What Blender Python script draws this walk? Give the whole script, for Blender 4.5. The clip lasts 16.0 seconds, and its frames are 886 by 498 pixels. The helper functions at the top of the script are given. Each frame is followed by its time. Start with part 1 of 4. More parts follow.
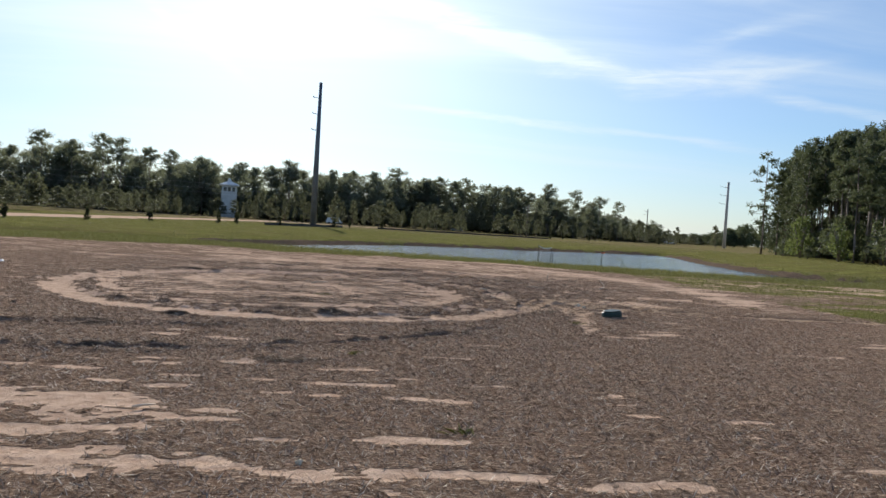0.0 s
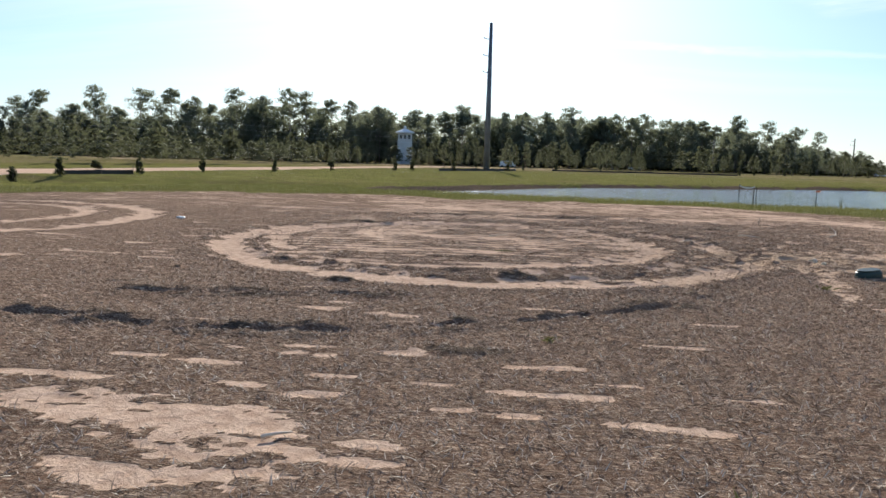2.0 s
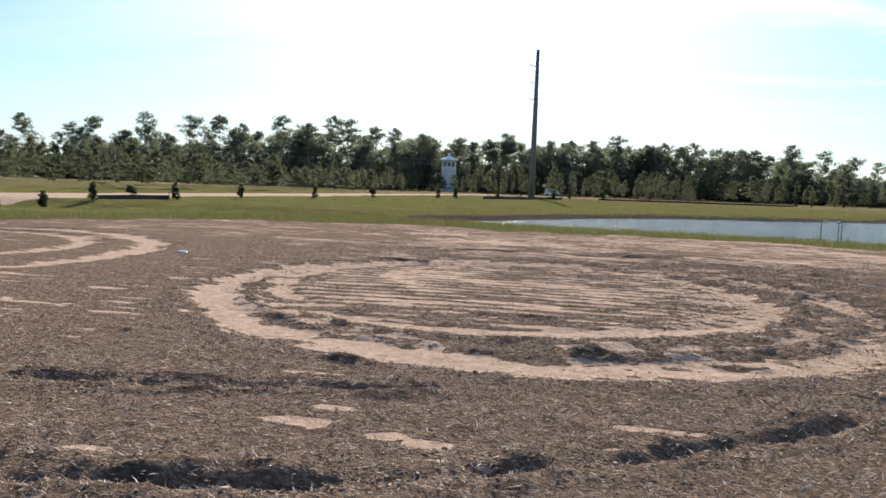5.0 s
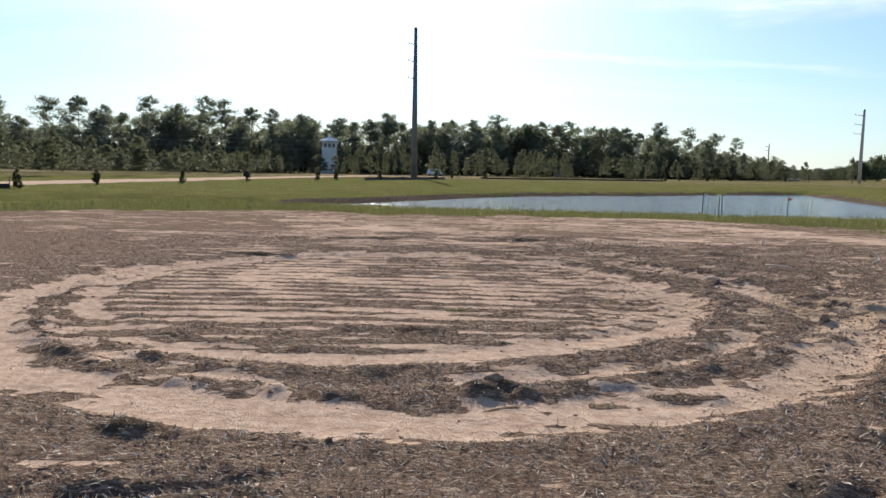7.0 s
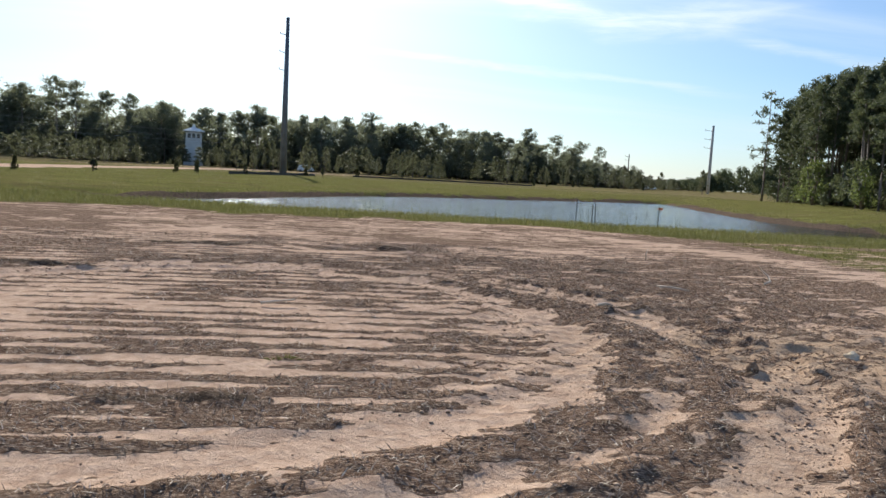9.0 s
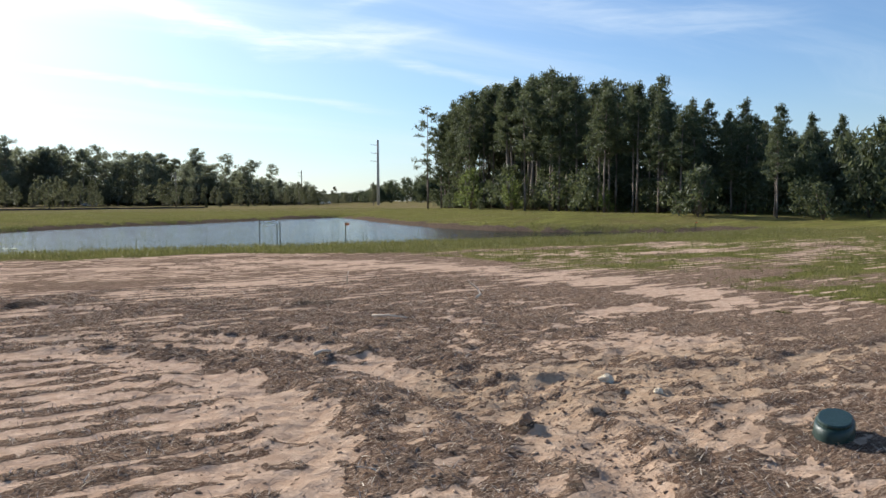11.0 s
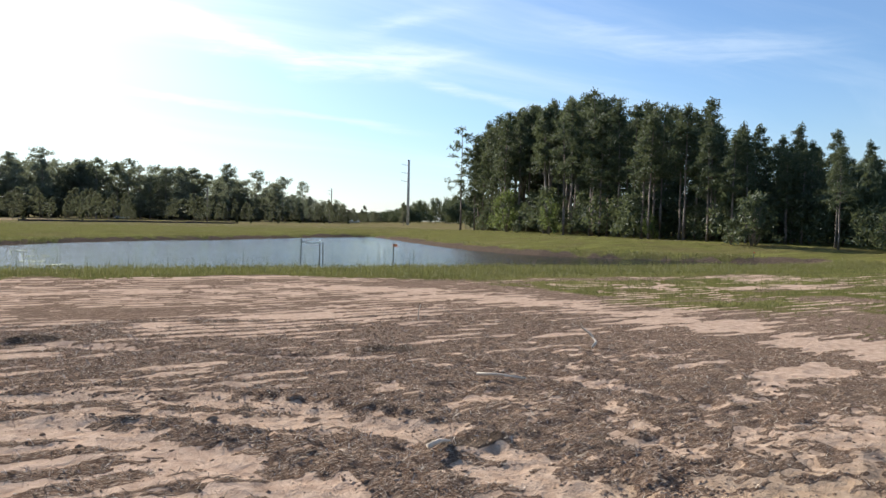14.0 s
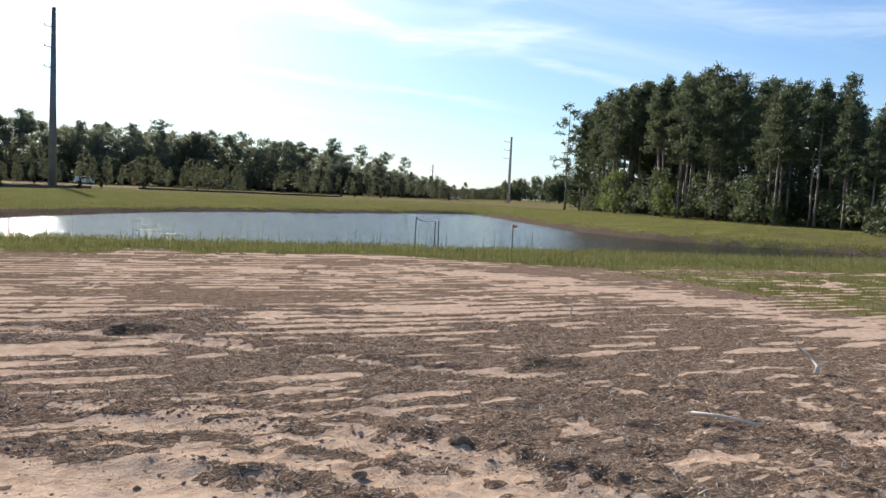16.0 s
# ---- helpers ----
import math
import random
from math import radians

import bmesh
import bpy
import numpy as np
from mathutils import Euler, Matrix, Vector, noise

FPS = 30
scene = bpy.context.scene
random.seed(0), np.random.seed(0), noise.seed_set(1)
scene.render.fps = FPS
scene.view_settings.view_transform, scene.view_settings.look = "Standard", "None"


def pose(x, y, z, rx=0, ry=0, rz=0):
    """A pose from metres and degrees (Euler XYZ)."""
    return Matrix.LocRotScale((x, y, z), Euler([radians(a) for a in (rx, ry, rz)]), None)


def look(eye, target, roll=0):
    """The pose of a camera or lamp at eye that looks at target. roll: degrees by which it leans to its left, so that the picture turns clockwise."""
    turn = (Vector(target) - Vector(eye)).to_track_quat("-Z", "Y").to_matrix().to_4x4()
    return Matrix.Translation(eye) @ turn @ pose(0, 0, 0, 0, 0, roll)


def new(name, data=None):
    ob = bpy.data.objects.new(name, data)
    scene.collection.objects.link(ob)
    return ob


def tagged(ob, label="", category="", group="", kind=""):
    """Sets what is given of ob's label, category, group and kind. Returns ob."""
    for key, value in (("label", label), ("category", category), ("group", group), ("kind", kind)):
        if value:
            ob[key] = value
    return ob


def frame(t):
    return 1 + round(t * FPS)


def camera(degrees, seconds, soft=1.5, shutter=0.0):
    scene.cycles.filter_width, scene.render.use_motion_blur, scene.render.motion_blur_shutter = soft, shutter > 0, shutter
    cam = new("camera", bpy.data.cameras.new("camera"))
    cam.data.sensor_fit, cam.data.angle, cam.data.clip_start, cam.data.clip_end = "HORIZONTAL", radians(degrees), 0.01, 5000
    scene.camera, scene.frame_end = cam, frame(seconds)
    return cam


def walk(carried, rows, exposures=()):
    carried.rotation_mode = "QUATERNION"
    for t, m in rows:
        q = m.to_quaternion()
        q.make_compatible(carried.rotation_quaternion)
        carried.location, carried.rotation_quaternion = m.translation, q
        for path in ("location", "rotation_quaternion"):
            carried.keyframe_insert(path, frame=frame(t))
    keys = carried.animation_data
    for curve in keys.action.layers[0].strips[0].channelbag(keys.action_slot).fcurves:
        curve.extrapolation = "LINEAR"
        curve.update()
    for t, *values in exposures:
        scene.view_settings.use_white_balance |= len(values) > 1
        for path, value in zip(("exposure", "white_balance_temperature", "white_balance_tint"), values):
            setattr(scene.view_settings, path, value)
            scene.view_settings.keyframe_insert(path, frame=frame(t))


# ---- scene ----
cam = camera(62.0, 16.0)
PATH = [
    (0, (-0.081, -0.565, 1.422), (0.073, 1.428, 1.362), 3.6),
    (0.5, (-0.111, -0.173, 1.438), (-0.127, 1.826, 1.356), 4.3),
    (1, (-0.202, 0.305, 1.431), (-0.409, 2.289, 1.29), 3.9),
    (1.5, (-0.285, 0.767, 1.424), (-0.538, 2.742, 1.23), 2.9),
    (2, (-0.321, 1.211, 1.46), (-0.626, 3.174, 1.224), 1.6),
    (2.5, (-0.378, 1.68, 1.471), (-0.75, 3.629, 1.221), 1.2),
    (3, (-0.437, 2.121, 1.47), (-0.815, 4.072, 1.248), 2.2),
    (3.5, (-0.507, 2.576, 1.476), (-1.111, 4.468, 1.241), 4.0),
    (4, (-0.63, 3.028, 1.488), (-1.18, 4.941, 1.294), 0.7),
    (4.2, (-0.669, 3.201, 1.476), (-1.166, 5.131, 1.309), 1.3),
    (6.5, (-0.916, 5.201, 1.461), (-1.21, 7.171, 1.287), 1.3),
    (7, (-0.923, 5.746, 1.451), (-1.036, 7.732, 1.242), 1.0),
    (7.5, (-0.871, 6.298, 1.487), (-0.879, 8.287, 1.278), 2.5),
    (8, (-0.814, 6.851, 1.469), (-0.74, 8.84, 1.274), 0.2),
    (8.5, (-0.716, 7.347, 1.433), (-0.554, 9.331, 1.244), 3.0),
    (9, (-0.685, 7.777, 1.443), (-0.452, 9.754, 1.244), 3.2),
    (9.5, (-0.606, 8.233, 1.458), (-0.13, 10.171, 1.317), 0.4),
    (10, (-0.534, 8.671, 1.47), (0.187, 10.528, 1.293), 1.1),
    (10.2, (-0.504, 8.839, 1.47), (0.351, 10.639, 1.303), 0.1),
    (12.3, (-0.185, 10.519, 1.457), (0.932, 12.175, 1.349), 0.5),
    (12.5, (-0.166, 10.667, 1.457), (0.95, 12.324, 1.365), 1.6),
    (13, (-0.12, 10.985, 1.443), (0.934, 12.683, 1.359), 1.9),
    (13.5, (-0.086, 11.397, 1.455), (0.902, 13.134, 1.372), 2.9),
    (14, (-0.06, 11.854, 1.456), (0.915, 13.599, 1.382), 1.2),
    (14.5, (-0.019, 12.34, 1.426), (0.925, 14.102, 1.347), 1.3),
    (15, (-0.017, 12.739, 1.445), (0.77, 14.574, 1.337), 2.3),
    (15.5, (0.006, 13.207, 1.439), (0.773, 15.05, 1.32), 2.3),
    (16, (0.042, 13.574, 1.474), (0.78, 15.428, 1.33), 2.7),
]
EXPOSURES = [(0.0, 0.0), (2.0, 0.30), (4.0, 0.42), (6.5, 0.28), (9.0, 0.20), (10.0, 0.20), (12.5, 0.34), (16.0, 0.38)]
walk(cam, [(t, look(eye, target, roll)) for t, eye, target, roll in PATH], EXPOSURES)

# ---- world, sun, exposure ----
SUN_AZ, SUN_EL = 9.0, 24.0          # degrees to the left of +y, and above the horizon
sun_dir = Vector((-math.sin(radians(SUN_AZ)) * math.cos(radians(SUN_EL)), math.cos(radians(SUN_AZ)) * math.cos(radians(SUN_EL)), math.sin(radians(SUN_EL))))
sun_data = bpy.data.lights.new("sun", "SUN")
sun_data.energy, sun_data.angle, sun_data.color = 6.0, radians(0.6), (1.0, 0.965, 0.90)
sun = new("sun", sun_data)
sun.matrix_world = look((0, 0, 60), Vector((0, 0, 60)) - sun_dir)


world = bpy.data.worlds.new("sky")
scene.world = world
world.use_nodes = True


class Nodes:
    """Short forms for building a node tree."""

    def __init__(self, tree):
        self.tree = tree

    def add(self, kind, inputs=None, **props):
        n = self.tree.nodes.new(kind)
        for k, v in props.items():
            setattr(n, k, v)
        for k, v in (inputs or {}).items():
            self.put(n, k, v)
        return n

    def put(self, n, k, v):
        if isinstance(v, bpy.types.NodeSocket):
            self.tree.links.new(v, n.inputs[k])
        elif isinstance(v, bpy.types.Node):
            self.tree.links.new(v.outputs[0], n.inputs[k])
        else:
            n.inputs[k].default_value = v

    def math(self, op, a, b=0.0, clamp=False):
        return self.add("ShaderNodeMath", {0: a, 1: b}, operation=op, use_clamp=clamp).outputs[0]

    def step(self, v, lo, hi, a=0.0, b=1.0):
        n = self.add("ShaderNodeMapRange", {0: v, 1: lo, 2: hi, 3: a, 4: b}, interpolation_type="SMOOTHSTEP")
        return n.outputs[0]

    def mix(self, f, a, b, blend="MIX"):
        n = self.add("ShaderNodeMix", {0: f}, data_type="RGBA", blend_type=blend)
        self.put(n, 6, a if not isinstance(a, tuple) else (*a, 1))
        self.put(n, 7, b if not isinstance(b, tuple) else (*b, 1))
        return n.outputs[2]

    def noise(self, vec, scale, detail=4.0, rough=0.55, distort=0.0):
        ins = {"Scale": scale, "Detail": detail, "Roughness": rough, "Distortion": distort}
        if vec is not None:
            ins["Vector"] = vec
        return self.add("ShaderNodeTexNoise", ins).outputs["Fac"]

    def mapping(self, vec, loc=(0, 0, 0), rot=(0, 0, 0), scale=(1, 1, 1)):
        return self.add("ShaderNodeMapping", {0: vec, 1: loc, 2: rot, 3: scale}).outputs[0]


def build_sky():
    tree = world.node_tree
    tree.nodes.clear()
    n = Nodes(tree)
    sky = n.add("ShaderNodeTexSky", sky_type="NISHITA", sun_disc=False, sun_elevation=radians(SUN_EL), sun_rotation=radians(-SUN_AZ), air_density=1.1, dust_density=0.35, ozone_density=3.0)
    co = n.add("ShaderNodeTexCoord").outputs["Generated"]
    sep = n.add("ShaderNodeSeparateXYZ", {0: co})
    z = n.math("ADD", n.math("MAXIMUM", sep.outputs[2], 0.0), 0.09)
    flat = n.add("ShaderNodeCombineXYZ", {0: n.math("DIVIDE", sep.outputs[0], z), 1: n.math("DIVIDE", sep.outputs[1], z), 2: 0.0}).outputs[0]
    warp = n.noise(n.mapping(flat, scale=(0.35, 0.35, 1)), 1.0, 3)
    bent = n.add("ShaderNodeVectorMath", {0: flat, 1: n.add("ShaderNodeCombineXYZ", {0: warp, 1: warp, 2: 0.0}).outputs[0]}, operation="ADD").outputs[0]
    wisps = n.noise(n.mapping(bent, rot=(0, 0, radians(-28)), scale=(0.16, 1.0, 1)), 1.0, 9, 0.62, 0.25)
    veil = n.noise(n.mapping(flat, loc=(3.1, 0.4, 0), rot=(0, 0, radians(-20)), scale=(0.10, 0.30, 1)), 1.0, 4, 0.5)
    cirrus = n.math("MULTIPLY", n.step(wisps, 0.44, 0.72), n.step(veil, 0.36, 0.62))
    thin = n.math("MULTIPLY", n.step(veil, 0.42, 0.75), 0.16)
    cover = n.math("MINIMUM", n.math("ADD", n.math("MULTIPLY", cirrus, 0.42), thin), 0.85)
    # long streaks of cirrus: bearing and height in degrees, half thickness, strength
    az = n.math("MULTIPLY", n.math("ARCTAN2", sep.outputs[0], sep.outputs[1]), 57.2958)
    el = n.math("MULTIPLY", n.math("ARCSINE", sep.outputs[2]), 57.2958)
    ruffle = n.math("MULTIPLY", n.math("SUBTRACT", n.noise(n.mapping(co, scale=(7, 7, 26)), 1.0, 5, 0.6, 0.6), 0.5), 2.6)
    comb = n.noise(n.mapping(n.add("ShaderNodeCombineXYZ", {0: n.math("ADD", az, n.math("MULTIPLY", el, 1.4)), 1: el, 2: 0.0}).outputs[0], rot=(0, 0, radians(14)), scale=(0.16, 1.5, 1)), 1.0, 8, 0.66, 0.5)
    for a0, e0, a1, e1, a2, e2, thick, power in (
            (-4, 18.0, 18, 11.6, 34, 12.6, 1.5, 0.80), (-2, 9.3, 20, 7.7, 30, 6.6, 0.42, 0.50), (24, 11.4, 32, 9.5, 42, 7.2, 0.65, 0.55),
            (-20, 15.5, -15, 12.4, -9, 8.6, 0.8, 0.6), (20, 13.6, 28, 15.4, 34, 16.4, 0.8, 0.42), (6, 21.0, 26, 18.0, 46, 19.0, 1.6, 0.5), (34, 15.5, 46, 13.0, 60, 12.5, 1.3, 0.35)):
        line = n.math("ADD", n.add("ShaderNodeMapRange", {0: az, 1: a0, 2: a1, 3: e0, 4: e1}).outputs[0], n.add("ShaderNodeMapRange", {0: az, 1: a1, 2: a2, 3: 0.0, 4: e2 - e1}).outputs[0])
        off = n.math("ABSOLUTE", n.math("SUBTRACT", n.math("ADD", el, n.math("MULTIPLY", ruffle, 0.35 + 0.5 * thick)), line))
        ends = n.math("MULTIPLY", n.step(az, a0, a0 + 6.0), n.step(az, a2, a2 - 8.0))
        streak = n.math("MULTIPLY", n.math("MULTIPLY", n.step(off, thick, 0.0), ends), n.step(comb, 0.28, 0.68, 0.25 * power, power))
        cover = n.math("SUBTRACT", n.math("ADD", cover, streak), n.math("MULTIPLY", cover, streak))
    # high thin cloud glows towards the sun
    toward = n.add("ShaderNodeVectorMath", {0: co, 1: tuple(sun_dir)}, operation="DOT_PRODUCT").outputs["Value"]
    glow = n.math("POWER", n.math("MAXIMUM", toward, 0.0), 9.5)
    white = n.mix(glow, (6.3, 7.4, 8.6), (11.2, 12.6, 13.2))
    cover = n.math("MINIMUM", n.math("ADD", cover, n.math("MULTIPLY", glow, 0.62)), 0.97)
    low = n.math("MULTIPLY", n.step(sep.outputs[2], 0.0, 0.20, 1.0, 0.0), 0.34)
    col = n.mix(cover, n.mix(low, n.mix(1.0, sky.outputs[0], (0.80, 0.94, 1.14), "MULTIPLY"), (5.0, 6.2, 7.4)), white)
    bg = n.add("ShaderNodeBackground", {0: col, 1: 0.106})
    out = n.add("ShaderNodeOutputWorld", {0: bg})


build_sky()

# ---- materials ----


def material(name):
    m = bpy.data.materials.new(name)
    m.use_nodes = True
    m.node_tree.nodes.clear()
    n = Nodes(m.node_tree)
    b = n.add("ShaderNodeBsdfPrincipled")
    n.add("ShaderNodeOutputMaterial", {0: b})
    return m, n, b


def simple(name, a, c, scale=4.0, rough=0.7, metal=0.0, bump=0.2, dist=0.01, spec=0.5):
    """Two tones mixed by noise at two scales, with a fine bump."""
    m, n, b = material(name)
    co = n.add("ShaderNodeTexCoord").outputs["Object"]
    big, fine = n.noise(co, scale, 3), n.noise(co, scale * 9, 5, 0.65)
    f = n.math("ADD", n.math("MULTIPLY", big, 0.6), n.math("MULTIPLY", fine, 0.4))
    n.put(b, "Base Color", n.mix(n.step(f, 0.35, 0.65), a, c))
    n.put(b, "Roughness", n.step(fine, 0.2, 0.8, rough - 0.1, min(1.0, rough + 0.1)))
    b.inputs["Metallic"].default_value = metal
    b.inputs["Specular IOR Level"].default_value = spec
    if bump:
        n.put(b, "Normal", n.add("ShaderNodeBump", {"Strength": bump, "Distance": dist, "Height": fine}))
    return m


def ground_material():
    m, n, b = material("field_soil")
    co = n.add("ShaderNodeNewGeometry").outputs["Position"]

    def mask(name):
        return n.add("ShaderNodeAttribute", attribute_name=name).outputs["Fac"]

    grain = n.noise(co, 55.0, 6, 0.7)
    coarse = n.noise(co, 9.0, 6, 0.65)
    patch = n.noise(co, 0.9, 4)
    wide = n.noise(co, 0.12, 4)
    straw_dir = n.noise(n.mapping(co, rot=(0, 0, radians(18)), scale=(14, 46, 1)), 1.0, 5, 0.75, 0.8)
    straw_b = n.noise(n.mapping(co, rot=(0, 0, radians(-47)), scale=(16, 60, 1)), 1.0, 5, 0.75, 0.8)
    fibre = n.math("MAXIMUM", straw_dir, straw_b)
    # straw thatch over dark soil
    straw = n.mix(n.step(fibre, 0.48, 0.70), (0.190, 0.116, 0.078), (0.68, 0.51, 0.37))
    straw = n.mix(n.math("MULTIPLY", n.step(coarse, 0.42, 0.70), 0.55), straw, (0.088, 0.056, 0.040))
    straw = n.mix(n.math("MULTIPLY", n.step(patch, 0.45, 0.75), 0.35), straw, (0.25, 0.180, 0.128))
    # pale pinkish sand
    sand = n.mix(n.step(coarse, 0.3, 0.7), (0.49, 0.326, 0.226), (0.68, 0.486, 0.354))
    sand = n.mix(n.math("MULTIPLY", n.step(grain, 0.45, 0.75), 0.35), sand, (0.28, 0.178, 0.120))
    sand = n.mix(n.math("MULTIPLY", n.step(n.noise(n.mapping(co, scale=(2.2, 5.0, 1)), 1.0, 6, 0.68), 0.50, 0.72), 0.55), sand, (0.335, 0.218, 0.150))
    sand = n.mix(n.math("MULTIPLY", mask("yellow"), 0.7), sand, n.mix(n.step(coarse, 0.35, 0.7), (0.37, 0.250, 0.148), (0.47, 0.335, 0.212)))
    # turf
    turf_near = n.mix(n.step(n.noise(co, 26.0, 5, 0.7), 0.35, 0.7), (0.085, 0.086, 0.026), (0.225, 0.200, 0.075))
    turf_far = n.mix(n.step(n.noise(n.mapping(co, scale=(0.5, 1.5, 1)), 0.7, 6, 0.7), 0.32, 0.72), (0.128, 0.130, 0.030), (0.265, 0.240, 0.080))
    turf = n.mix(n.step(patch, 0.35, 0.7, 0.25, 0.8), turf_near, turf_far)
    turf = n.mix(n.math("MULTIPLY", n.step(wide, 0.48, 0.70), 0.6), turf, (0.21, 0.165, 0.075))
    tuft = n.noise(n.mapping(co, scale=(0.30, 0.55, 1)), 1.0, 6, 0.72)
    turf = n.mix(n.math("MULTIPLY", n.step(tuft, 0.50, 0.66), 0.65), turf, (0.150, 0.112, 0.058))
    turf = n.mix(n.math("MULTIPLY", n.step(tuft, 0.46, 0.34), 0.45), turf, (0.300, 0.290, 0.085))
    mud = n.mix(n.step(coarse, 0.35, 0.7), (0.088, 0.062, 0.045), (0.210, 0.152, 0.108))
    streak = n.noise(n.mapping(co, rot=(0, 0, radians(2.6)), scale=(5.0, 22.0, 1)), 1.0, 7, 0.74)
    ragged = n.math("ADD", n.math("MULTIPLY", streak, 0.62), n.math("MULTIPLY", n.noise(co, 21.0, 5, 0.7), 0.38))
    sf = n.step(n.math("ADD", mask("sand"), n.math("MULTIPLY", n.math("SUBTRACT", ragged, 0.5), 1.1)), 0.40, 0.60)
    gf = n.step(n.math("ADD", mask("green"), n.math("MULTIPLY", n.math("SUBTRACT", n.noise(co, 5.0, 6, 0.7), 0.5), 1.1)), 0.40, 0.62)
    mf = n.step(n.math("ADD", mask("mud"), n.math("MULTIPLY", n.math("SUBTRACT", coarse, 0.5), 0.8)), 0.40, 0.60)
    col = n.mix(gf, straw, turf)
    col = n.mix(mf, col, mud)
    col = n.mix(sf, col, sand)
    n.put(b, "Base Color", col)
    b.inputs["Roughness"].default_value = 0.95
    b.inputs["Specular IOR Level"].default_value = 0.0
    rough_h = n.math("ADD", n.math("MULTIPLY", fibre, 0.028), n.math("MULTIPLY", coarse, 0.05))
    sand_h = n.math("ADD", n.math("MULTIPLY", grain, 0.012), n.math("MULTIPLY", coarse, 0.030))
    blend = n.add("ShaderNodeMix", {0: sf, 2: rough_h, 3: sand_h}, data_type="FLOAT").outputs[0]
    n.put(b, "Normal", n.add("ShaderNodeBump", {"Strength": 1.0, "Distance": 1.25, "Height": blend}))
    return m


def water_material():
    m, n, b = material("pond_water")
    co = n.add("ShaderNodeNewGeometry").outputs["Position"]
    b.inputs["Base Color"].default_value = (0.020, 0.028, 0.026, 1)
    b.inputs["IOR"].default_value = 1.33
    b.inputs["Roughness"].default_value = 0.06
    rip = n.math("ADD", n.noise(n.mapping(co, rot=(0, 0, 0.3), scale=(1.3, 3.2, 1)), 1.0, 4, 0.6), n.math("MULTIPLY", n.noise(n.mapping(co, scale=(5, 11, 1)), 1.0, 3), 0.4))
    n.put(b, "Normal", n.add("ShaderNodeBump", {"Strength": 0.4, "Distance": 0.10, "Height": rip}))
    return m


def leaf_material(name, a, c, tip=None, through_light=0.3):
    """Foliage: colour by clump, with some light passing through."""
    m = bpy.data.materials.new(name)
    m.use_nodes = True
    m.node_tree.nodes.clear()
    n = Nodes(m.node_tree)
    rnd = n.add("ShaderNodeNewGeometry").outputs["Random Per Island"]
    obr = n.add("ShaderNodeObjectInfo").outputs["Random"]
    f = n.math("ADD", n.math("MULTIPLY", rnd, 0.65), n.math("MULTIPLY", obr, 0.35))
    col = n.mix(f, a, c)
    if tip:
        col = n.mix(n.step(rnd, 0.82, 0.98), col, tip)
    d = n.add("ShaderNodeBsdfPrincipled", {"Base Color": col, "Roughness": 0.62})
    d.inputs["Specular IOR Level"].default_value = 0.25
    t = n.add("ShaderNodeBsdfTranslucent", {0: n.mix(0.5, col, (0.19, 0.20, 0.075))})
    mixed = n.add("ShaderNodeMixShader", {0: through_light, 1: d, 2: t})
    n.add("ShaderNodeOutputMaterial", {0: mixed})
    return m


def straw_material():
    m, n, b = material("dry_straw")
    rnd = n.add("ShaderNodeNewGeometry").outputs["Random Per Island"]
    col = n.mix(n.step(rnd, 0.0, 0.7), (0.130, 0.084, 0.060), (0.42, 0.306, 0.222))
    col = n.mix(n.step(rnd, 0.66, 0.95), col, (0.80, 0.68, 0.53))
    n.put(b, "Base Color", col)
    b.inputs["Roughness"].default_value = 0.7
    return m


M_GROUND, M_WATER, M_STRAW = ground_material(), water_material(), straw_material()
M_PINE = leaf_material("pine_needles", (0.046, 0.068, 0.040), (0.105, 0.130, 0.072), (0.18, 0.19, 0.11), 0.34)
# paler, greyer copy of the needles: the haze of distance is in the colour
M_PINE_HAZE = leaf_material("haze_paled_pine_needles", (0.155, 0.175, 0.132), (0.270, 0.282, 0.206), (0.35, 0.345, 0.28), 0.56)
M_BROAD = leaf_material("broad_leaves", (0.080, 0.125, 0.026), (0.165, 0.210, 0.055), (0.21, 0.24, 0.08), 0.45)
M_BRUSH = leaf_material("brush_leaves", (0.075, 0.080, 0.052), (0.135, 0.132, 0.088), (0.19, 0.17, 0.125), 0.45)
M_SHRUB = leaf_material("dark_shrub_leaves", (0.022, 0.026, 0.012), (0.055, 0.056, 0.026))
M_GRASS = leaf_material("grass_blades", (0.112, 0.116, 0.030), (0.260, 0.238, 0.082), (0.40, 0.34, 0.18), 0.35)
M_REED = leaf_material("reed_stalks", (0.10, 0.10, 0.035), (0.20, 0.18, 0.07), None, 0.2)
M_BARK = simple("pine_bark", (0.120, 0.092, 0.075), (0.290, 0.230, 0.190), 1.5, 0.9, 0, 0.6, 0.03)
M_CLOD = simple("dark_soil_clod", (0.225, 0.142, 0.092), (0.400, 0.270, 0.182), 6.0, 0.95, 0, 0.8, 0.02, 0.05)
M_SANDCLOD = simple("sandy_clod", (0.36, 0.24, 0.16), (0.55, 0.40, 0.28), 6.0, 0.95, 0, 0.6, 0.01, 0.05)
M_STEEL = simple("weathered_steel", (0.110, 0.122, 0.135), (0.175, 0.190, 0.205), 0.6, 0.55, 0.25, 0.1)
M_CONCRETE = simple("pale_concrete", (0.42, 0.38, 0.34), (0.55, 0.50, 0.45), 0.8, 0.8)
M_WOODPOLE = simple("weathered_wood_pole", (0.12, 0.095, 0.075), (0.24, 0.20, 0.165), 2.0, 0.85)
M_ROCK = simple("pale_limestone", (0.64, 0.52, 0.37), (0.80, 0.68, 0.51), 9.0, 0.9, 0, 0.7, 0.02, 0.1)
